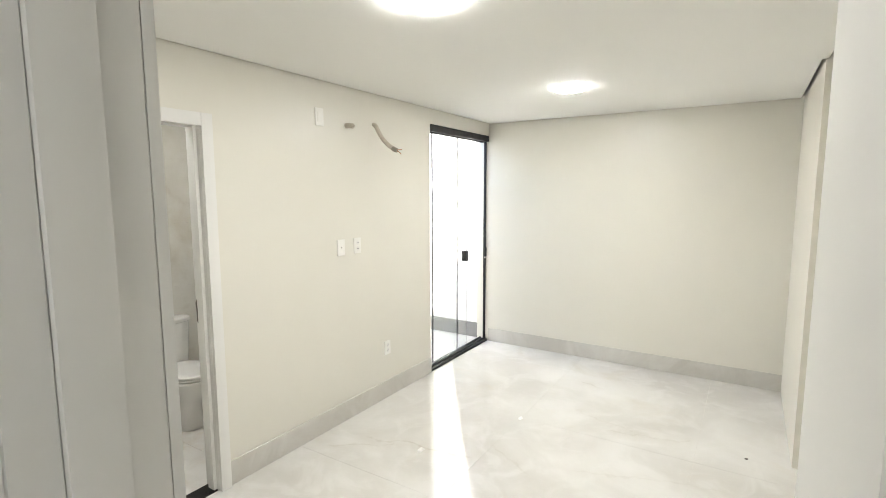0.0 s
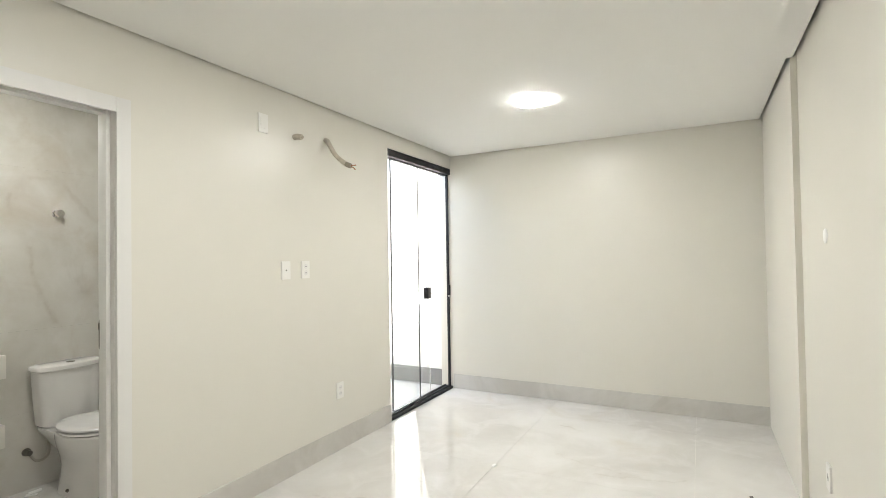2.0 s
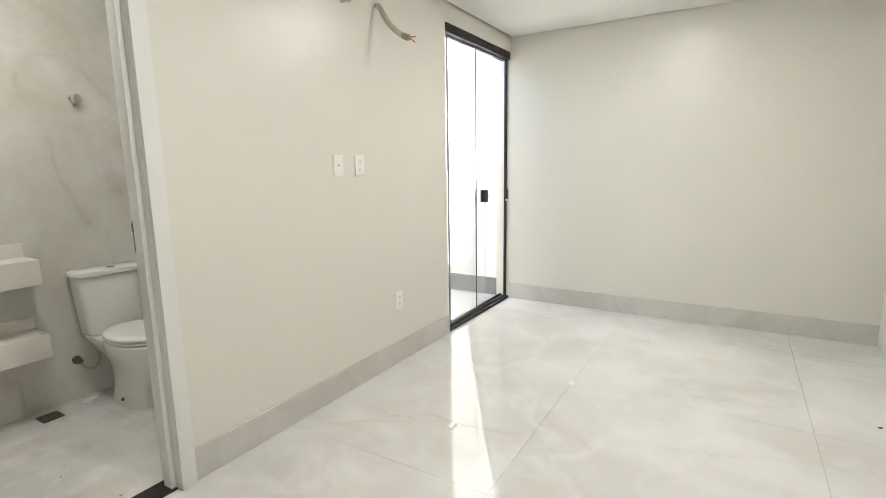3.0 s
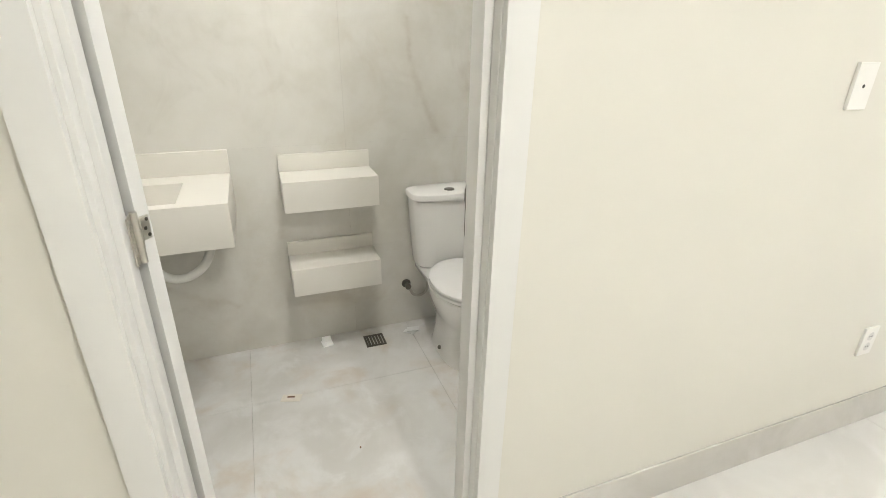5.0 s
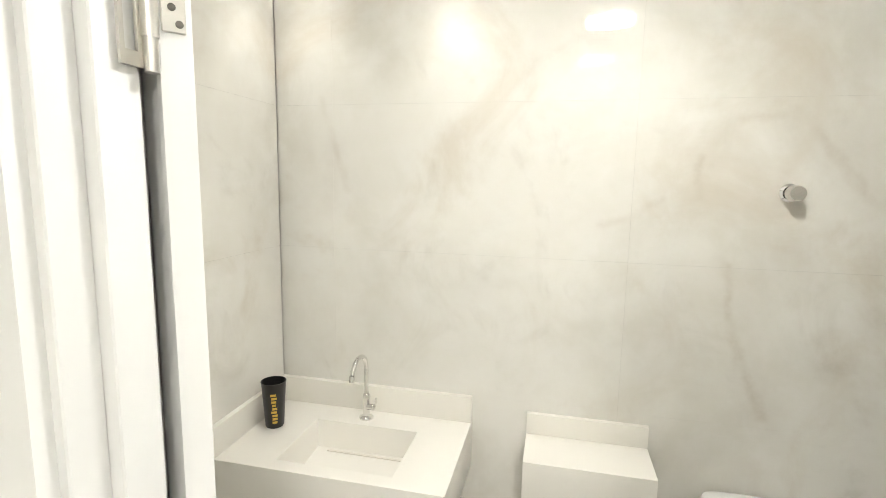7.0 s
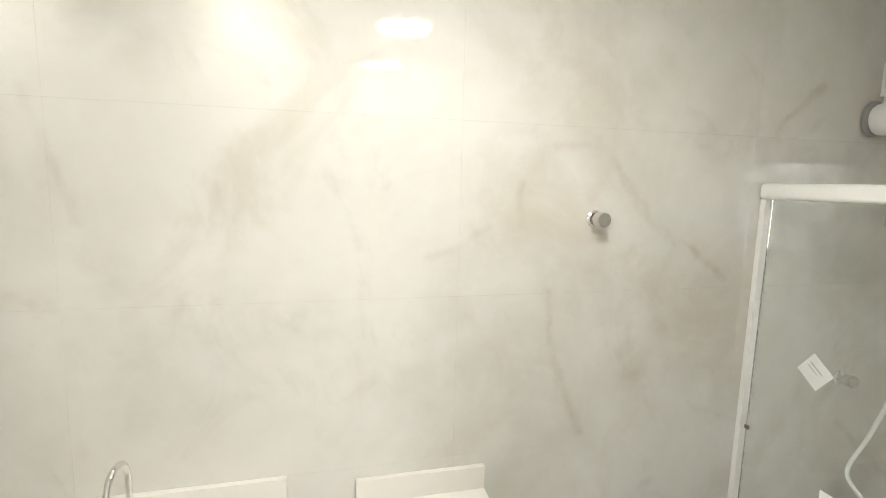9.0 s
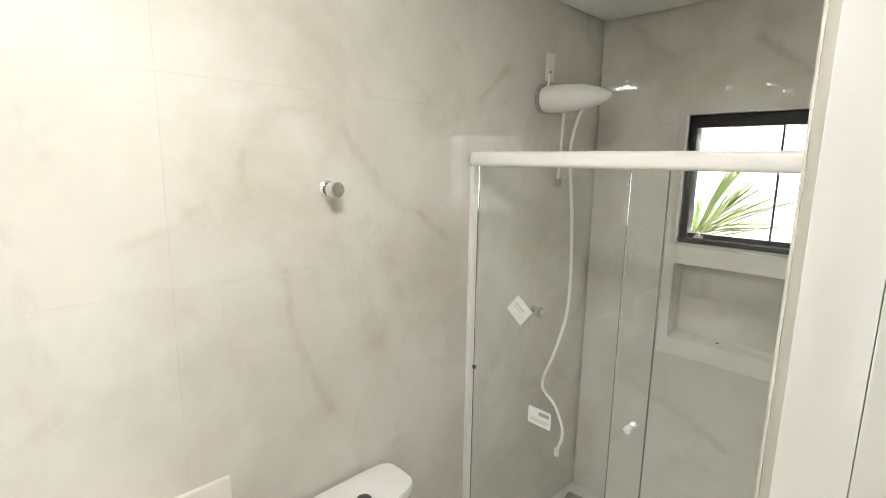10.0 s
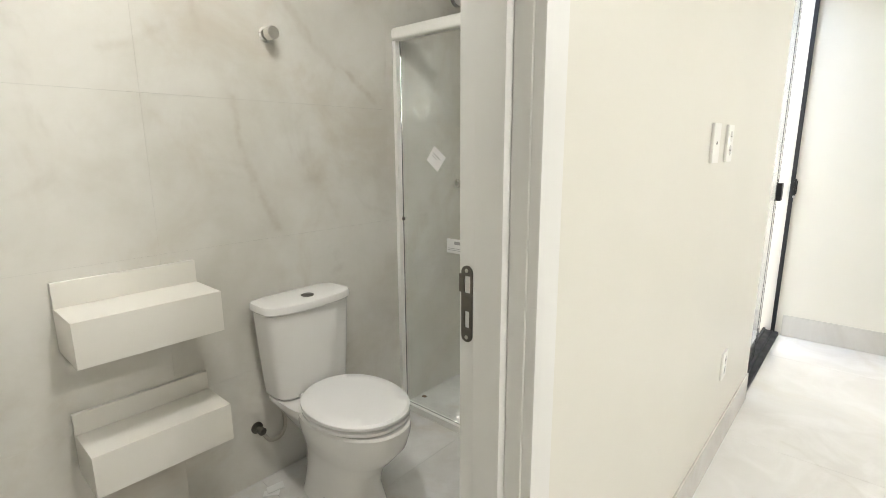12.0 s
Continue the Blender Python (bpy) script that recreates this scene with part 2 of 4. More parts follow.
M_CAP = plain("bright_white_plastic", (0.93, 0.93, 0.91), 0.35, 0.0, 0.005)
M_PLINTH = speckled("grey_stone_plinth", (0.24, 0.24, 0.235), 0.45)

# ------------------------------------------------------------ mesh helpers
def box(x0, x1, y0, y1, z0, z1, bevel=0.0, seg=2):
    bm = bmesh.new()
    bmesh.ops.create_cube(bm, size=1.0)
    for v in bm.verts:
        v.co = Vector(((x0 + x1) / 2 + v.co.x * (x1 - x0), (y0 + y1) / 2 + v.co.y * (y1 - y0), (z0 + z1) / 2 + v.co.z * (z1 - z0)))
    if bevel:
        bmesh.ops.bevel(bm, geom=bm.edges[:], offset=bevel, segments=seg, profile=0.7, affect="EDGES")
    return bm


def join(*bms):
    out = bmesh.new()
    for b in bms:
        me = bpy.data.meshes.new("tmp")
        b.to_mesh(me)
        out.from_mesh(me)
        b.free()
        bpy.data.meshes.remove(me)
    return out


def turned(bm, m):
    bmesh.ops.transform(bm, matrix=m, verts=bm.verts)
    return bm


def lathe(profile, seg=24, m=None):
    """Rings of (radius, height) turned round z, both ends closed."""
    bm = bmesh.new()
    rings = []
    for r, z in profile:
        rings.append([bm.verts.new((r * math.cos(a), r * math.sin(a), z)) for a in (2 * math.pi * i / seg for i in range(seg))])
    for a, b in zip(rings, rings[1:]):
        for i in range(seg):
            bm.faces.new((a[i], a[(i + 1) % seg], b[(i + 1) % seg], b[i]))
    bm.faces.new(rings[0][::-1])
    bm.faces.new(rings[-1])
    bmesh.ops.recalc_face_normals(bm, faces=bm.faces)
    return turned(bm, m) if m is not None else bm


def loft(sections, closed_ends=True):
    """Skin through rings of points, all with the same count."""
    bm = bmesh.new()
    rings = [[bm.verts.new(p) for p in s] for s in sections]
    n = len(rings[0])
    for a, b in zip(rings, rings[1:]):
        for i in range(n):
            bm.faces.new((a[i], a[(i + 1) % n], b[(i + 1) % n], b[i]))
    if closed_ends:
        bm.faces.new(rings[0][::-1])
        bm.faces.new(rings[-1])
    bmesh.ops.recalc_face_normals(bm, faces=bm.faces)
    return bm


def smooth_line(points, steps=8):
    """Catmull-Rom through points."""
    pts = [Vector(p) for p in points]
    pts = [2 * pts[0] - pts[1]] + pts + [2 * pts[-1] - pts[-2]]
    out = []
    for i in range(1, len(pts) - 2):
        a, b, c, d = pts[i - 1:i + 3]
        for s in range(steps):
            t = s / steps
            out.append(0.5 * (2 * b + (c - a) * t + (2 * a - 5 * b + 4 * c - d) * t * t + (3 * b - a - 3 * c + d) * t ** 3))
    out.append(pts[-2])
    return out


def tube(points, radius, seg=10, steps=8, ripple=0.0):
    line = smooth_line(points, steps)
    up = Vector((0.13, 0.31, 0.94))
    sections = []
    for i, p in enumerate(line):
        d = (line[min(i + 1, len(line) - 1)] - line[max(i - 1, 0)]).normalized()
        s = d.cross(up).normalized()
        u = s.cross(d)
        r = radius * (1 + (ripple if i % 2 else -ripple))
        sections.append([p + r * (math.cos(a) * s + math.sin(a) * u) for a in (2 * math.pi * k / seg for k in range(seg))])
    return loft(sections)


def mesh_of(name, bm, material, smooth=35):
    me = bpy.data.meshes.new(name)
    bm.to_mesh(me)
    bm.free()
    me.materials.append(material)
    if smooth:
        for p in me.polygons:
            p.use_smooth = True
        me.set_sharp_from_angle(angle=radians(smooth))
    return me


def part(name, bm, material, parent, label="", smooth=35):
    ob = new(name, mesh_of(name, bm, material, smooth))
    ob.parent = parent
    return tagged(ob, label)


def thing(name, at, label, category, group="", kind=""):
    ob = new(name)
    ob.empty_display_size = 0.1
    ob.matrix_world = at if isinstance(at, Matrix) else Matrix.Translation(at)
    return tagged(ob, label, category, group, kind)


def solid(name, bm, material, label="", category="", kind="", smooth=35):
    return tagged(new(name, mesh_of(name, bm, material, smooth)), label, category, "", kind)


# ------------------------------------------------------------ the plan
H = 2.5                       # ceilings
SLAB = 2.62
X_RIGHT, X_RECESS = 2.865, 2.897
Y_FAR, Y_SOUTH = 3.475, -1.285
Y_STEP = 2.08                 # where the right-hand wall steps back
DOOR_H = 2.10
X_BATH, Y_BATH0, Y_BATH1 = -1.35, -1.288, 1.968
WALL = 0.14                   # wall between bedroom and bathroom


def structure(name, bm, material, label):
    return solid(name, bm, material, label, "wall" if name.startswith("wall") else name.split("_")[0], "structure")


# floors
floor = structure("floor", box(-0.02, 3.4, -3.2, Y_FAR, -0.12, -0.004), M_GROUT, "pale grout bed under the glossy marble tiles")
floor_bath = structure("floor_bath", box(X_BATH, -0.126, Y_BATH0, Y_BATH1, -0.12, -0.006), M_GROUT, "grout bed under the bathroom tiles")

# wall between bedroom and bathroom, with the bathroom door and the glass door cut out
GD0, GD1, GD_TOP = 2.262, Y_FAR - 0.004, 2.37
wall_west = structure("wall_west", join(
    box(-WALL, 0, Y_SOUTH - 0.15, -0.703, -0.1, SLAB),
    box(-WALL, 0, 0.045, GD0, -0.1, SLAB),
    box(-WALL, 0, -0.703, 0.045, DOOR_H + 0.035, SLAB),
    box(-WALL, 0, GD0, Y_FAR, GD_TOP, SLAB)), M_WALL, "off-white painted plaster wall with two doorways")
wall_north = structure("wall_north", box(-WALL, 3.1, Y_FAR, Y_FAR + 0.15, -0.1, SLAB), M_WALL, "off-white painted plaster wall")
wall_east = structure("wall_east", join(
    box(X_RIGHT, 3.1, Y_STEP, Y_FAR, -0.1, SLAB),
    box(X_RECESS, 3.1, Y_SOUTH - 0.15, Y_STEP, -0.1, SLAB)), M_WALL, "off-white painted wall with a shallow step")
ED0, ED1 = 1.975, 2.655
wall_south = structure("wall_south", join(
    box(0, ED0 - 0.035, Y_SOUTH - 0.15, Y_SOUTH, -0.1, SLAB),
    box(ED1 + 0.035, X_RECESS, Y_SOUTH - 0.15, Y_SOUTH, -0.1, SLAB),
    box(ED0 - 0.035, ED1 + 0.035, Y_SOUTH - 0.15, Y_SOUTH, DOOR_H + 0.035, SLAB)), M_WALL, "off-white painted wall with the entrance doorway")

wall_return = structure("wall_return", box(2.604, X_RECESS, Y_SOUTH, -0.955, -0.1, SLAB, 0.003, 2), M_CEILING, "short white painted wall return beside the entrance")

# the hall behind the entrance, an unseen shell added to close it in
wall_hall = structure("wall_hall", join(
    box(0.9, 1.0, -3.2, Y_SOUTH - 0.15, -0.1, SLAB),
    box(3.3, 3.4, -3.2, Y_SOUTH - 0.15, -0.1, SLAB),
    box(0.9, 3.4, -3.3, -3.2, -0.1, SLAB)), M_HALL, "plain unseen hall walls added to close the space behind the entrance")

# bathroom shell behind its tiles
WX0, WX1, WZ0, WZ1 = -0.905, -0.20, 1.467, 2.040      # window
NX0, NX1, NZ0, NZ1 = -0.903, -0.20, 1.011, 1.368   # niche
wall_bath_back = structure("wall_bath_back", box(X_BATH - 0.16, X_BATH - 0.012, Y_BATH0 - 0.15, Y_BATH1 + 0.14, -0.1, SLAB), M_GROUT, "back wall of the bathroom under beige veined tiles")
wall_bath_sink = structure("wall_bath_sink", box(X_BATH, -WALL, Y_BATH0 - 0.15, Y_BATH0 - 0.012, -0.1, SLAB), M_GROUT, "side wall of the bathroom under beige veined tiles")
wall_bath_window = structure("wall_bath_window", join(
    box(X_BATH, WX0, Y_BATH1 + 0.012, Y_BATH1 + 0.14, -0.1, SLAB),
    box(WX1, -WALL, Y_BATH1 + 0.012, Y_BATH1 + 0.14, -0.1, SLAB),
    box(WX0, WX1, Y_BATH1 + 0.012, Y_BATH1 + 0.14, WZ1, SLAB),
    box(WX0, WX1, Y_BATH1 + 0.012, Y_BATH1 + 0.14, NZ1, WZ0),
    box(WX0, WX1, Y_BATH1 + 0.012, Y_BATH1 + 0.14, -0.1, NZ0),
    box(WX0, WX1, Y_BATH1 + 0.11, Y_BATH1 + 0.14, NZ0, NZ1)), M_GROUT, "window wall of the shower under beige veined tiles")

# ceilings hang free of the walls by a narrow shadow gap
GAP = 0.022
ceiling = structure("ceiling", join(
    box(GAP, X_RIGHT - GAP, Y_STEP - GAP, Y_FAR - GAP, H, H + 0.03),
    box(GAP, X_RECESS - GAP, Y_SOUTH + GAP, Y_STEP - GAP, H, H + 0.03)), M_CEILING, "white plasterboard ceiling with a shadow gap")
ceiling_bath = structure("ceiling_bath", box(X_BATH + GAP, -WALL - GAP, Y_BATH0 + GAP, Y_BATH1 - GAP, H, H + 0.03), M_CEILING, "white plasterboard bathroom ceiling")
# unseen lid of the added hall shell
ceiling_hall = structure("ceiling_hall", box(1.0, 3.3, -3.2, Y_SOUTH - 0.15, H, H + 0.03), M_CEILING, "unseen white ceiling added to close the hall")
# unseen slab added to keep sky and sun out from above
roof = structure("roof", join(box(-1.51, 3.45, -3.35, Y_BATH1 + 0.14, SLAB, SLAB + 0.15), box(-WALL, 3.45, Y_BATH1 + 0.14, Y_FAR + 0.15, SLAB, SLAB + 0.15)), M_OUTER, "unseen concrete roof slab added to block the sky above the rooms")

# skirting of the bedroom
SK = 0.152
baseboard = structure("baseboard", join(
    box(0, 0.008, 0.080, GD0, 0, SK, 0.0015, 1),
    box(0.008, X_RIGHT, Y_FAR - 0.008, Y_FAR, 0, SK, 0.0015, 1),
    box(0, 0.008, Y_SOUTH, -0.782, 0, SK, 0.0015, 1),
    box(0.008, ED0 - 0.08, Y_SOUTH, Y_SOUTH + 0.008, 0, SK, 0.0015, 1)), M_SKIRTING, "grey marble porcelain skirting")
threshold = structure("threshold", box(-0.126, -0.02, -0.673, 0.012, -0.05, 0.004, 0.002, 1), M_GRANITE, "polished black granite threshold")

# the light well outside
ground = structure("ground", box(-60, 60, Y_BATH1 + 0.14, 60, -0.3, -0.012), M_PATIO, "pale paved patio ground")
wall_patio = structure("wall_patio", join(
    box(-3.6, -WALL, 3.57, 3.72, -0.3, 3.0),
    box(-3.75, -3.6, Y_BATH1 + 0.14, 3.72, -0.3, 3.0)), M_OUTER, "white painted patio wall")
wall_patio_back = structure("wall_patio_back", box(-3.75, X_BATH - 0.16, Y_BATH1, Y_BATH1 + 0.14, -0.3, 3.0), M_OUTER, "white painted outer wall")
trim_patio = structure("trim_patio", box(-3.6, -WALL - 0.002, 3.556, 3.57, -0.012, 0.165), M_PLINTH, "grey stone plinth along the patio wall")


# ------------------------------------------------------------ lamps
def rounded_square(half, corner, z, n=6):
    """Points of a square with round corners at height z."""
    c = half - corner
    return [(sx * c + corner * math.cos(q), sy * c + corner * math.sin(q), z)
            for sx, sy, start in ((1, 1, 0), (-1, 1, 90), (-1, -1, 180), (1, -1, 270))
            for q in (radians(start + 90 * i / n) for i in range(n + 1))]


def ceiling_lamp(x, y, side, diffuser, label):
    """A thin panel whose softly domed diffuser stands a little proud of the ceiling, which puts the glare round it into
    the shape.
    """
    lamp = thing("ceiling_light", (x, y, H), label, "ceiling light", "ceiling panels")
    h = side / 2
    # corners rounded to shape in the glare of a square panel
    part("frame", loft([rounded_square(h + 0.005, 0.064, -0.0005), rounded_square(h + 0.005, 0.064, -0.004), rounded_square(h + 0.003, 0.062, -0.005)]), M_PLASTIC, lamp)
    part("diffuser", loft([rounded_square(h + 0.003, 0.062, -0.0052), rounded_square(h, 0.062, -0.012), rounded_square(h - 0.014, 0.056, -0.017), rounded_square(h - 0.04, 0.04, -0.019)]), diffuser, lamp, "glowing white diffuser")
    return lamp


ceiling_lamp(1.41, 0.11, 0.205, M_PANEL_BED, "lit square white panel on the bedroom ceiling, its glare shaped in as rounded corners")
ceiling_lamp(1.36, 2.06, 0.205, M_PANEL_BED, "lit square white panel on the bedroom ceiling, its glare shaped in as rounded corners")
ceiling_lamp(-0.50, -0.08, 0.20, M_PANEL_BATH, "lit square white panel on the bathroom ceiling")
# out of view, added only to throw light into the hall
ceiling_lamp(2.3, -2.4, 0.24, M_FILL_HALL, "unseen glowing panel added on the hall ceiling to brighten the hall")


def downlight(x, y):
    """A small round downlight: white ring, glowing lens and its beam."""
    d = thing("downlight", (x, y, H), "small round white downlight in the ceiling above the basin", "downlight", "basin downlights")
    part("ring", lathe([(0.045, -0.0005), (0.045, -0.004), (0.032, -0.006), (0.032, -0.0010)], 28), M_PLASTIC, d)
    part("lens", lathe([(0.031, -0.0012), (0.029, -0.003), (0.004, -0.0035)], 24), M_PANEL_BASIN, d, "glowing lens")
    beam = new("beam", bpy.data.lights.new("beam", "SPOT"))
    beam.data.energy, beam.data.spot_size, beam.data.spot_blend, beam.data.shadow_soft_size, beam.data.color = SPOT_BASIN, radians(95), 0.9, 0.02, LAMP_COLOUR
    beam.parent = d
    beam.matrix_local = Matrix.Translation((0, 0, -0.035))


downlight(-1.20, -1.13)
downlight(-1.20, -0.62)

# ------------------------------------------------------------ doors and windows
def door_lining(name, label):
    return thing(name, (0, 0, 0), label, "door frame", "", "structure")


# bathroom door: lining, casing, strike plate
bath_frame = door_lining("door_frame_bath", "white lacquered wooden door frame of the bathroom")
JT = DOOR_H
XA, XB = -0.128, -0.084
JR, JL = 0.010, -0.670        # faces of the lining
part("jamb", join(box(XA, XB - 0.0012, JR, 0.045, 0.004, JT + 0.012, 0.002, 2), box(XB, -0.030, JR - 0.018, 0.045, 0.004, JT + 0.012, 0.0015, 2),
                  box(-0.030, 0.003, JR, 0.045, 0.004, JT + 0.012, 0.0015, 1)), M_WHITE_WOOD, bath_frame)
part("jamb", join(box(XA, XB, -0.703, -0.696, 0.004, JT + 0.012, 0.0015, 1), box(XB, -0.036, -0.703, JL + 0.014, 0.004, JT + 0.012, 0.004, 3),
                  box(-0.036, 0.003, -0.703, JL, 0.004, JT + 0.012, 0.0015, 1)), M_WHITE_WOOD, bath_frame)
part("head_jamb", join(box(XA, XB, JL, JR, JT + 0.012, JT + 0.035, 0.0015, 1), box(XB, -0.030, JL + 0.018, JR - 0.018, JT - 0.006, JT + 0.035, 0.004, 3),
                       box(-0.030, 0.003, JL, JR, JT + 0.012, JT + 0.035, 0.0015, 1)), M_WHITE_WOOD, bath_frame)
part("casing", box(0.001, 0.022, 0.012, 0.077, 0.0, JT + 0.070, 0.003, 2), M_WHITE_WOOD, bath_frame)
part("casing", box(0.001, 0.022, -0.743, -0.680, 0.0, JT + 0.070, 0.003, 2), M_WHITE_WOOD, bath_frame)
part("casing", box(0.001, 0.022, -0.680, 0.012, JT, JT + 0.070, 0.003, 2), M_WHITE_WOOD, bath_frame)


def strike_plate(parent):
    """Rounded plate with two mortices, facing -y."""
    y0, y1 = 0.0075, 0.0115
    a, b = -0.1225, -0.0995
    xm = (a + b) / 2

    def cap(z, up):
        pts = [(xm + 0.0115 * math.cos(t), z + up * 0.0115 * math.sin(t)) for t in (math.pi * i / 10 for i in range(11))]
        return loft([[(x, y0, zz) for x, zz in pts], [(x, y1, zz) for x, zz in pts]])

    plate = part("strike_plate", join(
        cap(1.124, 1), cap(1.012, -1), box(a, b, y0, y1, 1.118, 1.124), box(a, a + 0.006, y0, y1, 1.088, 1.118), box(b - 0.004, b, y0, y1, 1.088, 1.118),
        box(a, b, y0, y1, 1.056, 1.088), box(a, a + 0.007, y0, y1, 1.026, 1.056), box(b - 0.006, b, y0, y1, 1.026, 1.056), box(a, b, y0, y1, 1.012, 1.026),
        box(a - 0.006, a, y0, y1, 1.088, 1.120, 0.001, 1)), M_DARK_STEEL, parent, "dark bronze strike plate")
    part("mortice", box(a + 0.006, b - 0.004, 0.0102, 0.0108, 1.088, 1.118), M_SCRAP, plate, "pale wood behind the latch hole")
    # black sheet puts the shade inside the bolt hole into colour
    part("mortice", box(a + 0.007, b - 0.006, 0.0102, 0.0108, 1.026, 1.056), M_BLACK, plate, "black sheet for the dark inside the bolt hole")
    for z in (1.127, 1.009):
        part("screw", lathe([(0.0035, 0), (0.0035, 0.001), (0.001, 0.0016)], 12, pose(xm, y0, z, 90)), M_STEEL, plate)


strike_plate(bath_frame)

# the bathroom door leaf stands wide open into the bathroom
bath_door = thing("door_bath", pose(-0.090, -0.640, 0.0, 0, 0, 146), "white lacquered wooden bathroom door standing wide open", "door", "", "structure")
part("leaf", box(0.0005, 0.0300, 0.004, 0.64, 0.012, JT + 0.004, 0.002, 2), M_WHITE_WOOD, bath_door)


def butt_hinge(z):
    h = part("hinge", lathe([(0.0065, -0.048), (0.0065, 0.048)], 16, pose(-0.0860, -0.6455, z)), M_STEEL, bath_frame, "brushed steel butt hinge with a slotted leaf")
    part("knuckle", lathe([(0.0075, -0.018), (0.0075, 0.018)], 16, pose(-0.0860, -0.6455, z)), M_STEEL, h)
    part("slotted_leaf", turned(join(box(0.0, 0.008, -0.0015, 0.0015, -0.045, 0.045), box(0.022, 0.027, -0.0015, 0.0015, -0.045, 0.045),
                                     box(0.008, 0.022, -0.0015, 0.0015, 0.032, 0.045), box(0.008, 0.022, -0.0015, 0.0015, -0.045, -0.032)), pose(-0.0845, -0.6512, z)), M_STEEL, h)
    m = pose(-0.090, -0.640, z, 0, 0, 146)
    part("door_leaf_plate", turned(box(0.003, 0.024, 0.0015, 0.0045, -0.010, 0.036, 0.001, 1), m), M_STEEL, h)
    for zz in (-0.002, 0.012, 0.028):
        part("screw", lathe([(0.0035, 0), (0.0035, 0.0012), (0.001, 0.002)], 12, m @ pose(0.012 if zz == 0.012 else 0.018, 0.0017, zz, 90)), M_DARK_STEEL, h)


for z in (0.30, 1.097, 1.892):
    butt_hinge(z)

# entrance door
entry_frame = door_lining("door_frame_entrance", "white lacquered wooden frame of the bedroom entrance")
ys = Y_SOUTH
part("jamb", join(box(ED0 - 0.035, ED0 + 0.010, ys - 0.104, ys - 0.046, 0, JT, 0.003, 2), box(ED0 - 0.035, ED0, ys - 0.151, ys - 0.104, 0, JT, 0.002, 1),
                  box(ED0 - 0.035, ED0, ys - 0.046, ys + 0.001, 0, JT, 0.002, 1)), M_WHITE_WOOD, entry_frame)
part("jamb", join(box(ED1 - 0.010, ED1 + 0.035, ys - 0.104, ys - 0.046, 0, JT, 0.003, 2), box(ED1, ED1 + 0.035, ys - 0.151, ys - 0.104, 0, JT, 0.002, 1),
                  box(ED1, ED1 + 0.035, ys - 0.046, ys + 0.001, 0, JT, 0.002, 1)), M_WHITE_WOOD, entry_frame)
part("head_jamb", box(ED0 - 0.035, ED1 + 0.035, ys - 0.151, ys + 0.001, JT, JT + 0.035, 0.002, 1), M_WHITE_WOOD, entry_frame)
for y0, y1 in ((ys + 0.001, ys + 0.016), (ys - 0.166, ys - 0.151)):
    part("casing", box(ED0 - 0.072, ED0, y0, y1, 0, JT + 0.07, 0.003, 2), M_WHITE_WOOD, entry_frame)
    if y0 < ys:
        part("casing", box(ED1 + 0.002, ED1 + 0.072, y0, y1, 0, JT + 0.07, 0.003, 2), M_WHITE_WOOD, entry_frame)
    part("casing", box(ED0 - 0.002, ED1 + 0.002, y0, y1, JT, JT + 0.07, 0.003, 2), M_WHITE_WOOD, entry_frame)

# glass sliding door
glass_door = thing("glass_door", (0, 0, 0), "black aluminium sliding glass door, half open to the patio", "door", "", "structure")
part("header", join(box(-0.10, -0.002, GD0 + 0.002, GD1, 2.305, GD_TOP - 0.002, 0.003, 2), box(-0.085, -0.045, GD0 + 0.01, GD1 - 0.01, 2.296, 2.305)), M_BLACK_ALU, glass_door)
part("floor_track", join(box(-0.10, -0.004, GD0 + 0.002, GD1, -0.004, 0.022, 0.003, 2), box(-0.10, -0.085, GD0 + 0.004, GD1 - 0.002, 0.022, 0.034), box(-0.045, -0.035, GD0 + 0.004, GD1 - 0.002, 0.022, 0.034)), M_BLACK_ALU, glass_door)
part("post", join(box(-0.052, -0.028, GD1 - 0.022, GD1 - 0.001, 0.022, 2.305, 0.003, 2)), M_BLACK_ALU, glass_door)


def glass_panel(parent, x, y0, y1, z0, z1, edges):
    pane = part("glass_panel", box(x - 0.004, x + 0.004, y0 + 0.007, y1 - 0.007, z0, z1), M_GLASS, parent, "", 0)
    pane.visible_shadow = False
    for y in edges:
        part("glass_edge", box(x - 0.0045, x + 0.0045, y - 0.007, y + 0.007, z0, z1), M_GLASS_EDGE, pane, "dark polished glass edge")
    return pane


glass_panel(glass_door, -0.058, GD0 + 0.004, 2.862, 0.024, 2.30, (2.859,))
sliding = glass_panel(glass_door, -0.078, 2.405, 3.105, 0.036, 2.30, (2.408,))
lock = part("lock", box(-0.073, -0.045, 3.025, 3.085, 0.995, 1.105, 0.006, 3), M_BLACK, sliding, "black lock case")
part("lock_back", box(-0.100, -0.083, 3.025, 3.085, 0.995, 1.105, 0.005, 3), M_BLACK, sliding)
part("lock_key", join(box(-0.066, -0.058, 3.085, 3.112, 1.045, 1.052, 0.001, 1), lathe([(0.011, -0.002), (0.011, 0.002)], 16, pose(-0.062, 3.118, 1.043, 90))), M_STEEL, sliding)
part("keeper", join(box(-0.030, -0.018, GD1 - 0.036, GD1 - 0.004, 1.00, 1.11, 0.003, 2), box(-0.018, -0.012, GD1 - 0.026, GD1 - 0.014, 1.01, 1.10, 0.001, 1)), M_BLACK, glass_door)
part("keeper_cap", box(-0.031, -0.016, GD1 - 0.036, GD1 - 0.008, 0.985, 0.999, 0.002, 1), M_PLASTIC, glass_door)
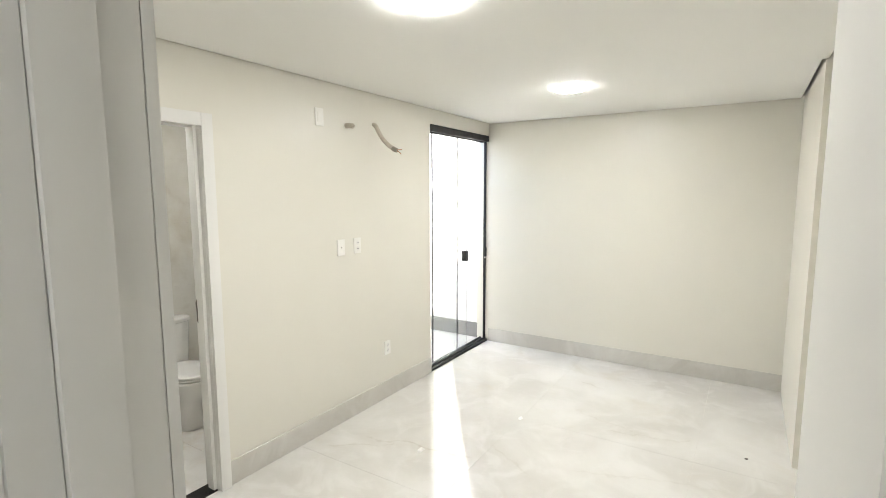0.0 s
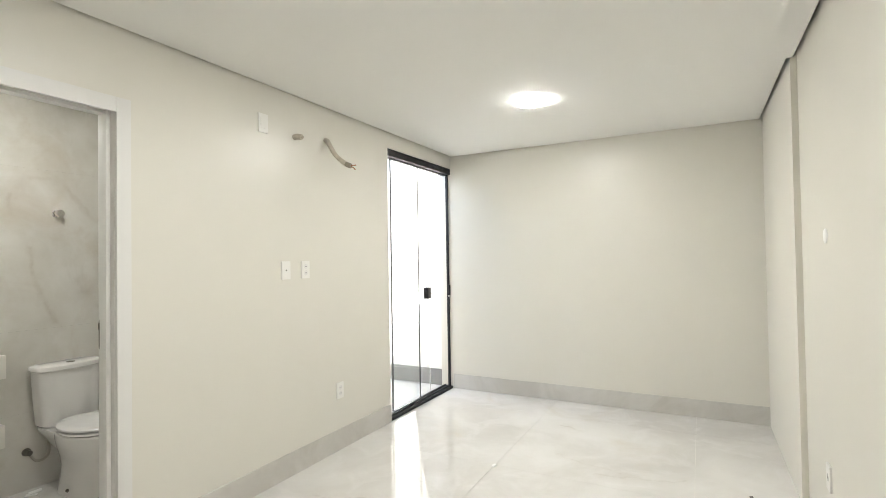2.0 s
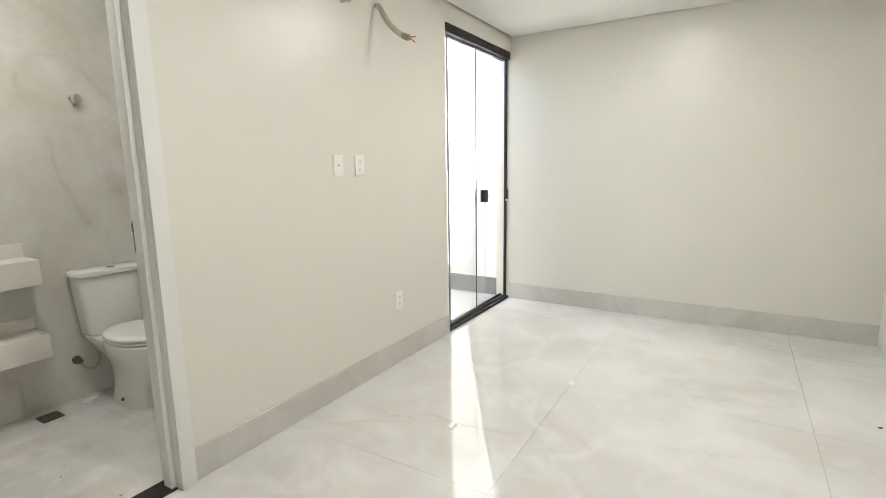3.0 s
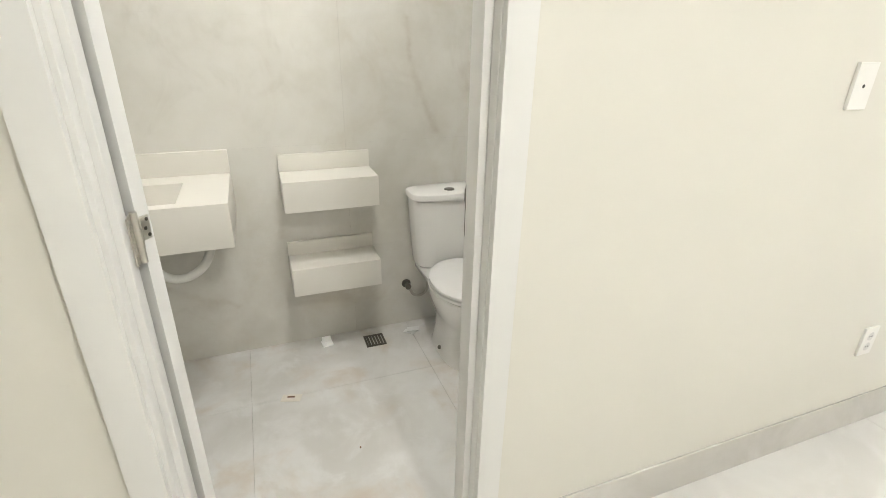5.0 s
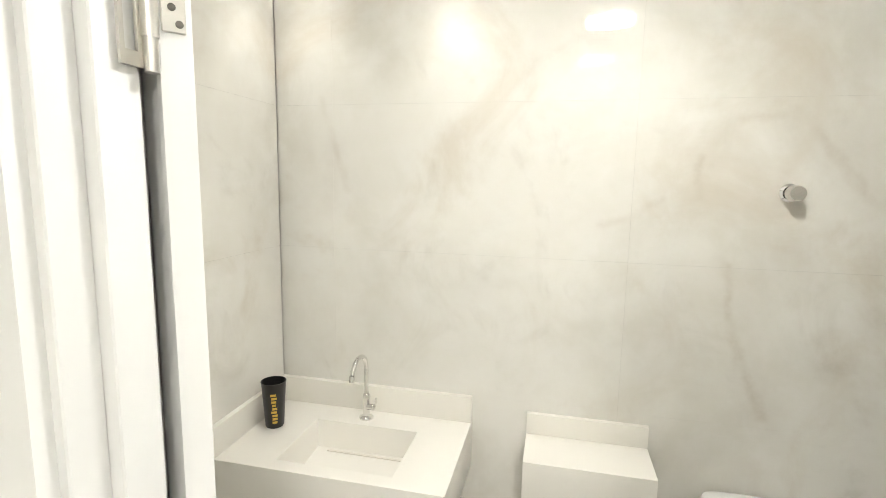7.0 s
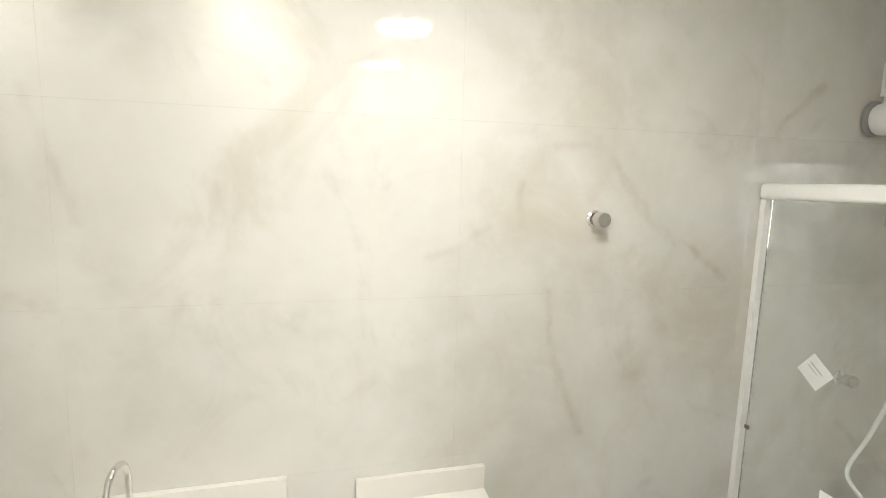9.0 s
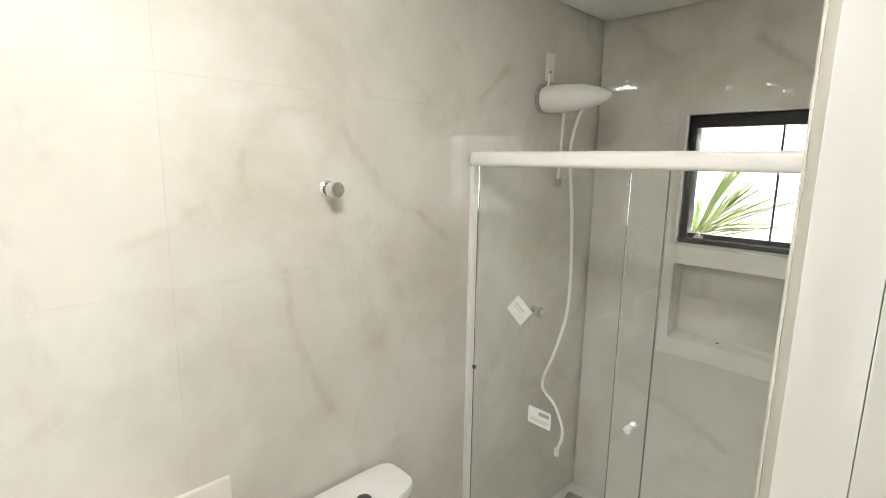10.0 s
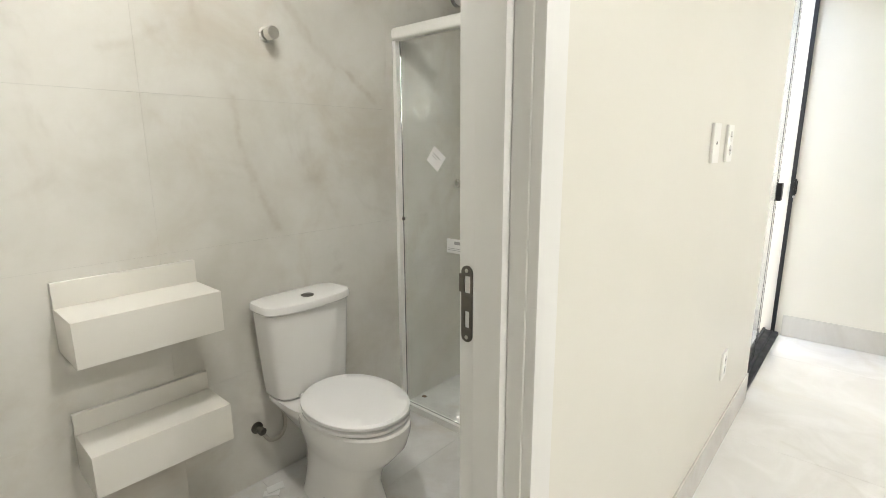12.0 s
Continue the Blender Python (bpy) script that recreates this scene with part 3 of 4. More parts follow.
part("roller_clip", join(box(-0.072, -0.052, 2.33, 2.36, 0.034, 0.052, 0.003, 2), box(-0.069, -0.055, 2.365, 2.385, 0.034, 0.046, 0.003, 2)), M_GREY, glass_door)

# bathroom window
window_1 = thing("window_1", (0, 0, 0), "black aluminium window with two clear panes", "window", "", "structure")
wy = Y_BATH1 + 0.052
part("window_frame", join(box(WX0, WX1, wy - 0.02, wy + 0.05, WZ1 - 0.055, WZ1 - 0.001, 0.003, 2), box(WX0, WX1, wy - 0.05, wy + 0.05, WZ0 + 0.001, WZ0 + 0.022, 0.003, 2),
                          box(WX0, WX1, wy - 0.005, wy + 0.03, WZ0 + 0.022, WZ0 + 0.042, 0.003, 2),
                          box(WX0 + 0.001, WX0 + 0.028, wy - 0.02, wy + 0.05, WZ0 + 0.022, WZ1 - 0.055, 0.003, 2), box(WX1 - 0.028, WX1 - 0.001, wy - 0.02, wy + 0.05, WZ0 + 0.022, WZ1 - 0.055, 0.003, 2)), M_BLACK_ALU, window_1)
part("mullion", box(-0.556, -0.549, wy, wy + 0.02, WZ0 + 0.042, WZ1 - 0.055, 0.002, 1), M_BLACK_ALU, window_1)
for a, b, y in ((WX0 + 0.028, -0.560, wy + 0.012), (-0.545, WX1 - 0.028, wy + 0.006)):
    p = part("pane", box(a, b, y - 0.002, y + 0.002, WZ0 + 0.042, WZ1 - 0.055), M_GLASS, window_1, "", 0)
    p.visible_shadow = False
part("latch", join(box(-0.845, -0.807, wy - 0.022, wy - 0.006, WZ0 + 0.023, WZ0 + 0.036, 0.003, 2), box(-0.835, -0.821, wy - 0.026, wy - 0.012, WZ0 + 0.030, WZ0 + 0.052, 0.004, 2)), M_PLASTIC, window_1, "white plastic latch")
part("stay", lathe([(0.006, 0), (0.006, 0.012)], 12, pose(-0.552, wy - 0.002, 1.78, 90)), M_BLACK, window_1)
part("window_reveal", join(box(WX0 - 0.012, WX0, Y_BATH1 + 0.002, wy + 0.05, WZ0, WZ1 + 0.0), box(WX1, WX1 + 0.012, Y_BATH1 + 0.002, wy + 0.05, WZ0, WZ1)), M_QUARTZ, window_1)

# stone niche under the window
niche = thing("wall_niche", (0, 0, 0), "off-white stone shower niche set in the tiled wall", "niche", "", "structure")
yf = Y_BATH1 - 0.012
part("frame", join(box(-0.950, NX0, yf, Y_BATH1 + 0.012, 0.924, 1.455, 0.002, 1), box(NX1, -WALL - 0.002, yf, Y_BATH1 + 0.012, 0.924, 1.455, 0.002, 1),
                   box(NX0, NX1, yf, Y_BATH1 + 0.012, 0.924, NZ0, 0.002, 1), box(NX0, NX1, yf, Y_BATH1 + 0.012, NZ1, 1.455, 0.002, 1)), M_QUARTZ, niche)
part("side", box(NX0 - 0.010, NX0 + 0.002, Y_BATH1 + 0.012, Y_BATH1 + 0.108, NZ0, NZ1), M_QUARTZ, niche)
part("side", box(NX1 - 0.002, NX1 + 0.010, Y_BATH1 + 0.012, Y_BATH1 + 0.108, NZ0, NZ1), M_QUARTZ, niche)
part("shelf", box(NX0 + 0.002, NX1 - 0.002, Y_BATH1 + 0.012, Y_BATH1 + 0.108, NZ0 - 0.01, NZ0 + 0.002), M_QUARTZ, niche)
part("lintel", box(NX0 + 0.002, NX1 - 0.002, Y_BATH1 + 0.012, Y_BATH1 + 0.108, NZ1 - 0.002, NZ1 + 0.01), M_QUARTZ, niche)
part("tiled_back", box(NX0 + 0.002, NX1 - 0.002, Y_BATH1 + 0.098, Y_BATH1 + 0.108, NZ0 + 0.002, NZ1 - 0.002), M_BATH_WALL, niche)


# ------------------------------------------------------------ bedroom fittings
def wall_plate(name, at, label, category, w=0.076, h=0.118, holes=(), group=""):
    """A plate in the y-z plane that faces +x, with round holes at (dy, dz, radius)."""
    p = thing(name, at, label, category, group)
    part("plate", box(0, 0.009, -w / 2, w / 2, -h / 2, h / 2, 0.003, 3), M_PLASTIC, p)
    for dy, dz, kind in holes:
        if kind == "socket":
            part("socket", lathe([(0.017, 0), (0.017, 0.0012), (0.0135, 0.0013), (0.0135, 0.0005), (0.002, 0.0005)], 20, pose(0.0088, dy, dz, 0, 90)), M_SEAT, p)
            # pin holes are black discs, their inner shade given as colour
            for k in (-0.006, 0.006):
                part("pin_hole", lathe([(0.0024, 0), (0.0024, 0.001)], 10, pose(0.0095, dy + k, dz, 0, 90)), M_BLACK, p)
        elif kind == "hole":
            # no hole is cut: a black disc paints the dark inside it
            part("cable_hole", lathe([(0.005, 0), (0.005, 0.0008)], 12, pose(0.0088, dy, dz, 0, 90)), M_BLACK, p)
        else:
            part("rocker", box(0.0085, 0.0115, dy - 0.022, dy + 0.022, dz - 0.034, dz + 0.034, 0.002, 2), M_PLASTIC, p)
    return p


wall_plate("cable_outlet", (0, 1.062, 1.338), "white plastic cable outlet plate on the painted wall", "wall plate", holes=((0, 0.0, "hole"),))
wall_plate("power_socket", (0, 1.240, 1.338), "white double power socket plate at chest height on the wall", "socket", holes=((0, 0.022, "socket"), (0, -0.022, "socket")))
wall_plate("power_socket", (0, 1.588, 0.436), "white double power socket plate low on the wall", "socket", holes=((0, 0.022, "socket"), (0, -0.022, "socket")))
wall_plate("blank_plate", (0, 0.884, 2.257), "white plastic blank plate high on the wall", "wall plate", holes=((0, 0, "rocker"),))
far_plate = wall_plate("power_socket", pose(X_RECESS, 1.549, 0.363, 0, 0, 180), "white power socket plate low on the recessed wall", "socket", holes=((0, 0.0, "socket"),))
cover = thing("round_cover", (X_RECESS, 1.49, 1.475), "round white plastic cover cap on the recessed wall", "wall cap")
part("cap", lathe([(0.034, 0.0), (0.034, 0.004), (0.031, 0.006), (0.002, 0.006)], 28, pose(0, 0, 0, 0, -90)), M_CAP, cover)

# stub and cable left for an air conditioner
stub = thing("pipe_stub", (0, 1.150, 2.225), "short beige foam-wrapped pipe stub sticking out of the wall", "pipe")
part("foam", tube([(0.001, 0, 0), (0.03, 0.004, 0.002), (0.060, 0.012, -0.004)], 0.019, 12, 5, 0.04), M_CONDUIT, stub)
part("pipe_end", lathe([(0.009, 0), (0.009, 0.012), (0.006, 0.012), (0.006, 0.004)], 14, pose(0.058, 0.012, -0.004, 0, 90)), M_CONDUIT, stub)
cable = thing("hanging_cable", (0, 1.457, 2.268), "beige corrugated conduit hanging out of the wall with bare wires", "cable")
part("conduit", tube([(0.001, 0, 0), (0.028, -0.003, -0.012), (0.060, -0.006, -0.060), (0.100, -0.004, -0.118), (0.150, 0.002, -0.165), (0.196, 0.004, -0.195)], 0.0165, 12, 12, 0.05), M_CONDUIT, cable)
part("tape", tube([(0.188, 0.003, -0.190), (0.208, 0.005, -0.201), (0.228, 0.008, -0.208)], 0.0178, 12, 4, 0.05), plain("grey_tape", (0.30, 0.27, 0.22), 0.7), cable)
part("wire", tube([(0.225, 0.006, -0.203), (0.243, 0.014, -0.204), (0.262, 0.024, -0.202)], 0.0035, 8, 4), M_COPPER, cable)
part("wire", tube([(0.225, 0.010, -0.211), (0.244, 0.014, -0.220), (0.258, 0.018, -0.236)], 0.0035, 8, 4), M_COPPER, cable)


def scrap(name, at, size, material, label, category, seed):
    """A small crumpled flake."""
    r = random.Random(seed)
    bm = bmesh.new()
    n = 9
    ring = [(size * (0.6 + 0.5 * r.random()) * math.cos(2 * math.pi * i / n), 0.6 * size * (0.6 + 0.5 * r.random()) * math.sin(2 * math.pi * i / n)) for i in range(n)]
    low = [bm.verts.new((x, y, 0.0)) for x, y in ring]
    top = [bm.verts.new((x * 0.8, y * 0.8, size * (0.12 + 0.25 * r.random()))) for x, y in ring]
    peak = bm.verts.new((0, 0, size * 0.22))
    for i in range(n):
        j = (i + 1) % n
        bm.faces.new((low[i], low[j], top[j], top[i]))
        bm.faces.new((top[i], top[j], peak))
    bm.faces.new(low[::-1])
    ob = solid(name, bm, material, label, category, "", 0)
    ob.matrix_world = pose(*at, 0, 0, r.uniform(0, 180))
    return ob


scrap("paint_chip", (2.62, 2.047, 0), 0.015, M_DIRT, "small black chip lying on the marble floor", "debris", 1)
scrap("plastic_scrap", (1.131, 1.805, 0), 0.030, M_LABEL, "crumpled white plastic scrap on the marble floor", "debris", 2)
scrap("plastic_scrap", (0.742, 1.010, 0), 0.038, M_LABEL, "crumpled white plastic scrap on the glossy floor", "debris", 3)

# ------------------------------------------------------------ bathroom: washbasin
basin = thing("washbasin_counter", (0, 0, 0), "off-white stone washbasin counter hung on the tiled wall", "washbasin")
SX0, SX1, SY0, SY1, SZ0, SZ1 = X_BATH, -0.905, Y_BATH0, -0.543, 0.728, 0.895
BX0, BX1, BY0, BY1 = -1.222, -0.955, -1.085, -0.712


def counter_top():
    bm = bmesh.new()
    outer = [(SX0, SY0), (SX1, SY0), (SX1, SY1), (SX0, SY1)]
    rim = [(BX0, BY0), (BX1, BY0), (BX1, BY1), (BX0, BY1)]
    inner = [(BX0 + 0.006, BY0 + 0.006), (BX1 - 0.006, BY0 + 0.006), (BX1 - 0.006, BY1 - 0.006), (BX0 + 0.006, BY1 - 0.006)]
    ot = [bm.verts.new((x, y, SZ1)) for x, y in outer]
    ob = [bm.verts.new((x, y, SZ0)) for x, y in outer]
    it = [bm.verts.new((x, y, SZ1)) for x, y in rim]
    depth = (0.795, 0.775, 0.775, 0.795)
    ib = [bm.verts.new((x, y, z)) for (x, y), z in zip(inner, depth)]
    for i in range(4):
        j = (i + 1) % 4
        bm.faces.new((ot[i], ot[j], it[j], it[i]))
        bm.faces.new((it[i], it[j], ib[j], ib[i]))
        bm.faces.new((ob[i], ob[j], ot[j], ot[i]))
    bm.faces.new(ib)
    bm.faces.new(ob[::-1])
    bmesh.ops.recalc_face_normals(bm, faces=bm.faces)
    sharp = [e for e in bm.edges if e.calc_face_angle(0) > 0.5]
    bmesh.ops.bevel(bm, geom=sharp, offset=0.0025, segments=2, profile=0.6, affect="EDGES")
    return bm


part("counter", counter_top(), M_QUARTZ, basin)
part("backsplash", box(SX0 + 0.001, SX0 + 0.020, SY0 + 0.001, SY1, SZ1, 0.992, 0.002, 2), M_QUARTZ, basin)
part("side_splash", box(SX0 + 0.020, SX1 - 0.005, SY0 + 0.001, SY0 + 0.020, SZ1, 0.992, 0.002, 2), M_QUARTZ, basin)
part("drain_slot", box(BX0 + 0.02, BX0 + 0.028, BY0 + 0.05, BY1 - 0.05, 0.790, 0.7975), M_SCRAP, basin, "hidden drain slot")
trap = part("drain_hose", tube([(-1.13, -0.90, 0.735), (-1.12, -0.89, 0.66), (-1.11, -0.83, 0.565), (-1.11, -0.76, 0.540), (-1.12, -0.68, 0.58), (-1.20, -0.64, 0.655), (-1.34, -0.64, 0.66)], 0.017, 14, 14, 0.035), M_HOSE, basin, "white corrugated drain hose")

tap = thing("basin_tap", (-1.275, -0.918, SZ1), "chrome swan-neck tap standing on the washbasin counter", "tap")
part("base", lathe([(0.026, 0), (0.026, 0.004), (0.019, 0.009), (0.0125, 0.012), (0.0125, 0.070), (0.0135, 0.074), (0.0135, 0.088), (0.009, 0.094)], 24), M_CHROME, tap)
part("spout", tube([(0, 0, 0.09), (0, 0, 0.16), (0.002, 0, 0.205), (0.018, -0.003, 0.235), (0.048, -0.007, 0.243), (0.075, -0.011, 0.228), (0.092, -0.014, 0.195)], 0.0078, 14, 8), M_CHROME, tap)
part("aerator", lathe([(0.0095, 0), (0.0095, 0.022)], 16, pose(0.0955, -0.0145, 0.172, 0, -10)), M_CHROME, tap)
part("handle", join(lathe([(0.011, 0), (0.011, 0.028), (0.009, 0.031)], 18, pose(0.004, 0.006, 0.045, -80, 0, -15)), tube([(0.01, 0.034, 0.046), (0.012, 0.04, 0.065), (0.012, 0.042, 0.085)], 0.004, 8, 4)), M_CHROME, tap)

cup = thing("party_cup", (-1.145, -1.207, SZ1), "tall black plastic cup with worn yellow lettering on the counter", "cup")
part("cup_wall", lathe([(0.029, 0), (0.031, 0.003), (0.041, 0.158), (0.0425, 0.162), (0.040, 0.162), (0.029, 0.006), (0.002, 0.006)], 32), M_BLACK, cup)


def cup_print():
    """Rows of unreadable lettering as bars that follow the cup's side."""
    r = random.Random(5)
    bm = bmesh.new()
    for k in range(9):
        z0 = 0.020 + k * 0.0125
        z1 = z0 + 0.0085
        a0, a1 = radians(18 + r.uniform(-4, 4)), radians(42 + r.uniform(-3, 8))
        for s in range(4):
            t0, t1 = a0 + (a1 - a0) * s / 4, a0 + (a1 - a0) * (s + 1) / 4
            q = [((0.0312 + z * 0.0645 + 0.0006) * math.cos(t), (0.0312 + z * 0.0645 + 0.0006) * math.sin(t), z) for t, z in ((t0, z0), (t1, z0), (t1, z1), (t0, z1))]
            bm.faces.new([bm.verts.new(c) for c in q])
    return bm


part("lettering", cup_print(), M_YELLOW, cup, "worn yellow lettering")


# two stone shelves
def stone_shelf(z_top, z_bottom, z_back, dx):
    s = thing("stone_shelf", (X_BATH, -0.149, z_top), "off-white stone box shelf hung on the tiled wall", "shelf", "stone shelves")
    part("box_front", box(0.0, 0.186 + dx, -0.199, 0.199, z_bottom - z_top, 0, 0.0022, 2), M_QUARTZ, s)
    part("upstand", box(0.001, 0.018, -0.199, 0.199, 0, z_back - z_top, 0.0022, 2), M_QUARTZ, s)
    return s


stone_shelf(0.882, 0.750, 0.957, 0.012)
stone_shelf(0.482, 0.352, 0.548, 0.0)


# ------------------------------------------------------------ bathroom: toilet
def oval(cx, cy, rx, ry, z, power=2.0, n=40, front=0.0):
    """A superellipse; front > 0 narrows its +x end like an egg."""
    pts = []
    for i in range(n):
        a = 2 * math.pi * i / n
        c, s = math.cos(a), math.sin(a)
        x = math.copysign(abs(c) ** (2 / power), c)
        y = math.copysign(abs(s) ** (2 / power), s) * (1 - front * max(0, x) ** 2)
        pts.append((cx + rx * x, cy + ry * y, z))
    return pts


TY = 0.400
toilet = thing("toilet", (0, 0, 0), "white ceramic close-coupled toilet with its lid closed", "toilet")
part("bowl", loft([oval(-1.03, TY, 0.190, 0.112, 0.0, 3.0), oval(-1.03, TY, 0.186, 0.108, 0.012, 3.0), oval(-1.035, TY, 0.172, 0.094, 0.10, 2.8), oval(-1.02, TY, 0.180, 0.100, 0.17, 2.6, 40, 0.03),
                   oval(-0.991, TY, 0.207, 0.121, 0.235, 2.4, 40, 0.06), oval(-0.961, TY, 0.234, 0.151, 0.30, 2.3, 40, 0.08), oval(-0.951, TY, 0.241, 0.168, 0.355, 2.2, 40, 0.09),
                   oval(-0.951, TY, 0.241, 0.170, 0.385, 2.2, 40, 0.09), oval(-0.951, TY, 0.234, 0.164, 0.393, 2.2, 40, 0.09)]), M_CERAMIC, toilet)
part("rear_deck", loft([oval(-1.16, TY, 0.155, 0.085, 0.26, 3.5), oval(-1.17, TY, 0.16, 0.125, 0.33, 3.5), oval(-1.18, TY, 0.16, 0.155, 0.375, 4), oval(-1.18, TY, 0.16, 0.155, 0.392, 4)]), M_CERAMIC, toilet)
def tank_ring(rx, ry, z, bow=0.020):
    """A rounded oblong whose front swells outwards in the middle."""
    ring = oval(-1.247, TY, rx, ry, z, 5.0)
    return [(x + (bow * (1 - ((y - TY) / ry) ** 2) if x > -1.247 else 0.0), y, z) for x, y, z in ring]


part("tank", loft([tank_ring(0.068, 0.146, 0.393), tank_ring(0.076, 0.158, 0.405), tank_ring(0.078, 0.170, 0.55), tank_ring(0.080, 0.182, 0.735), tank_ring(0.078, 0.180, 0.738)]), M_CERAMIC, toilet)
lid = part("tank_lid", loft([tank_ring(0.083, 0.186, 0.740, 0.024), tank_ring(0.087, 0.191, 0.745, 0.024), tank_ring(0.087, 0.191, 0.763, 0.024), tank_ring(0.083, 0.187, 0.770, 0.024), tank_ring(0.066, 0.165, 0.776, 0.02)]), M_CERAMIC, toilet)
part("flush_button", lathe([(0.024, 0), (0.024, 0.003), (0.021, 0.005), (0.002, 0.005)], 24, pose(-1.205, TY, 0.7755)), M_DARK_STEEL, lid, "chrome push button")
SEAT_X = -0.937
seat = part("seat", loft([oval(SEAT_X, TY, 0.202, 0.161, 0.396, 2.15, 48, 0.08), oval(SEAT_X, TY, 0.215, 0.173, 0.401, 2.15, 48, 0.08), oval(SEAT_X, TY, 0.215, 0.174, 0.411, 2.15, 48, 0.08), oval(SEAT_X, TY, 0.210, 0.168, 0.4145, 2.15, 48, 0.08)]), M_SEAT, toilet)
part("seat_lid", loft([oval(SEAT_X, TY, 0.210, 0.168, 0.4200, 2.15, 48, 0.08), oval(SEAT_X, TY, 0.217, 0.176, 0.424, 2.15, 48, 0.08), oval(SEAT_X, TY, 0.217, 0.176, 0.434, 2.15, 48, 0.08), oval(SEAT_X, TY, 0.208, 0.166, 0.442, 2.15, 48, 0.08), oval(SEAT_X, TY, 0.161, 0.126, 0.446, 2.15, 48, 0.08)]), M_SEAT, toilet)
for dy in (-0.075, 0.075):
    part("seat_hinge", lathe([(0.012, -0.022), (0.012, 0.022)], 14, pose(-1.140, TY + dy, 0.412, 90)), M_SEAT, toilet)
for dy in (-1, 1):
    part("floor_bolt", lathe([(0.011, 0), (0.011, 0.004), (0.007, 0.010), (0.003, 0.012)], 14, pose(-1.01, TY + dy * 0.108, 0.040, -dy * 80)), M_DARK_STEEL, toilet)

supply = thing("toilet_supply_valve", (X_BATH, 0.224, 0.236), "small metal water valve on the wall with a grey hose", "valve")
part("flange", lathe([(0.024, 0), (0.024, 0.004), (0.014, 0.010)], 20, pose(0, 0, 0, 0, 90)), M_DARK_STEEL, supply)
part("knob", lathe([(0.009, 0), (0.009, 0.022), (0.015, 0.024), (0.016, 0.042), (0.012, 0.046)], 18, pose(0.004, 0, 0, 0, 90)), M_DARK_STEEL, supply)
part("hose", tube([(0.030, 0.004, -0.008), (0.030, 0.035, -0.058), (0.026, 0.080, -0.066), (0.022, 0.110, -0.030), (0.020, 0.104, 0.060), (0.020, 0.075, 0.158)], 0.008, 10, 10, 0.03), M_BRAID, supply, "braided steel hose")


def register(at, label):
    """A wall valve: flange and round knob."""
    v = thing("shower_valve", at, label, "valve", "chrome wall valves")
    part("flange", lathe([(0.027, 0), (0.027, 0.003), (0.020, 0.008)], 24, pose(0, 0, 0, 0, 90)), M_CHROME, v)
    part("stem", lathe([(0.010, 0), (0.010, 0.03)], 16, pose(0.004, 0, 0, 0, 90)), M_CHROME, v)
    part("knob", lathe([(0.021, 0), (0.023, 0.002), (0.023, 0.030), (0.021, 0.034), (0.004, 0.034)], 24, pose(0.026, 0, 0, 0, 90)), M_CHROME, v)
    return v


register((X_BATH, 0.386, 1.733), "round chrome stop valve on the veined tile wall")
register((X_BATH, 1.476, 1.134), "round chrome shower valve on the veined tile wall")


def floor_drain(name, at, half, material, label, dome=False):
    d = thing(name, at, label, "drain")
    part("frame", join(box(-half, half, -half, -half + 0.010, 0, 0.004), box(-half, half, half - 0.010, half, 0, 0.004), box(-half, -half + 0.010, -half + 0.010, half - 0.010, 0, 0.004), box(half - 0.010, half, -half + 0.010, half - 0.010, 0, 0.004)), material, d)
    part("grate", join(*[box(-half + 0.010, half - 0.010, -half + 0.012 + k * (2 * half - 0.022) / 5, -half + 0.012 + k * (2 * half - 0.022) / 5 + 0.011, 0.0, 0.003) for k in range(5)]) if not dome else box(-half + 0.010, half - 0.010, -half + 0.010, half - 0.010, 0, 0.003), material, d)
    if dome:
        part("cap", lathe([(0.044, 0.003), (0.047, 0.012), (0.045, 0.020), (0.030, 0.024), (0.004, 0.025)], 28), material, d)
    return d


floor_drain("floor_drain", (-1.228, 0.018, 0), 0.050, M_DARK_STEEL, "square dark steel floor drain by the wall")
floor_drain("shower_drain", pose(-1.230, 1.805, 0, 0, 0, 8), 0.072, M_DRAIN, "square steel shower drain with a round dome cap", True)

cap_box = thing("white_scrap", pose(-1.275, -0.215, 0.0, 0, 0, 6), "small white plastic offcut lying on the bathroom floor by the wall", "debris")
part("cap", join(box(-0.024, 0.024, -0.026, 0.026, 0, 0.010, 0.003, 2), box(-0.022, -0.004, -0.022, 0.022, 0.010, 0.034, 0.005, 2)), M_CAP, cap_box)
film_scrap = thing("plastic_film", pose(-1.245, 0.215, 0.0, 0, 0, 40), "crumpled clear white plastic film beside the toilet base", "debris")
part("film", turned(join(box(-0.035, 0.025, -0.022, 0.010, 0.001, 0.004, 0.001, 1), turned(box(-0.02, 0.045, -0.006, 0.03, 0.004, 0.008, 0.001, 1), pose(0, 0, 0.002, 5, -8, 20))), pose(0, 0, 0, 0, 0, 10)), M_LABEL, film_scrap)
wrapper = thing("wrapper", pose(-0.915, -0.418, 0.0, 0, 0, 68), "small folded beige wrapper lying on the bathroom floor", "debris")
part("fold", join(turned(box(-0.045, 0.040, -0.022, 0.020, 0.001, 0.004, 0.001, 1), pose(0, 0, 0.003, 3, -4)), turned(box(-0.030, 0.035, -0.014, 0.016, 0.005, 0.008, 0.001, 1), pose(0, 0, 0.002, -6, 8, 14))), M_SCRAP, wrapper)
part("print", turned(box(-0.020, 0.010, -0.008, 0.004, 0.0095, 0.0100), pose(0, 0, 0.002, -6, 8, 14)), M_RUSTY, wrapper)
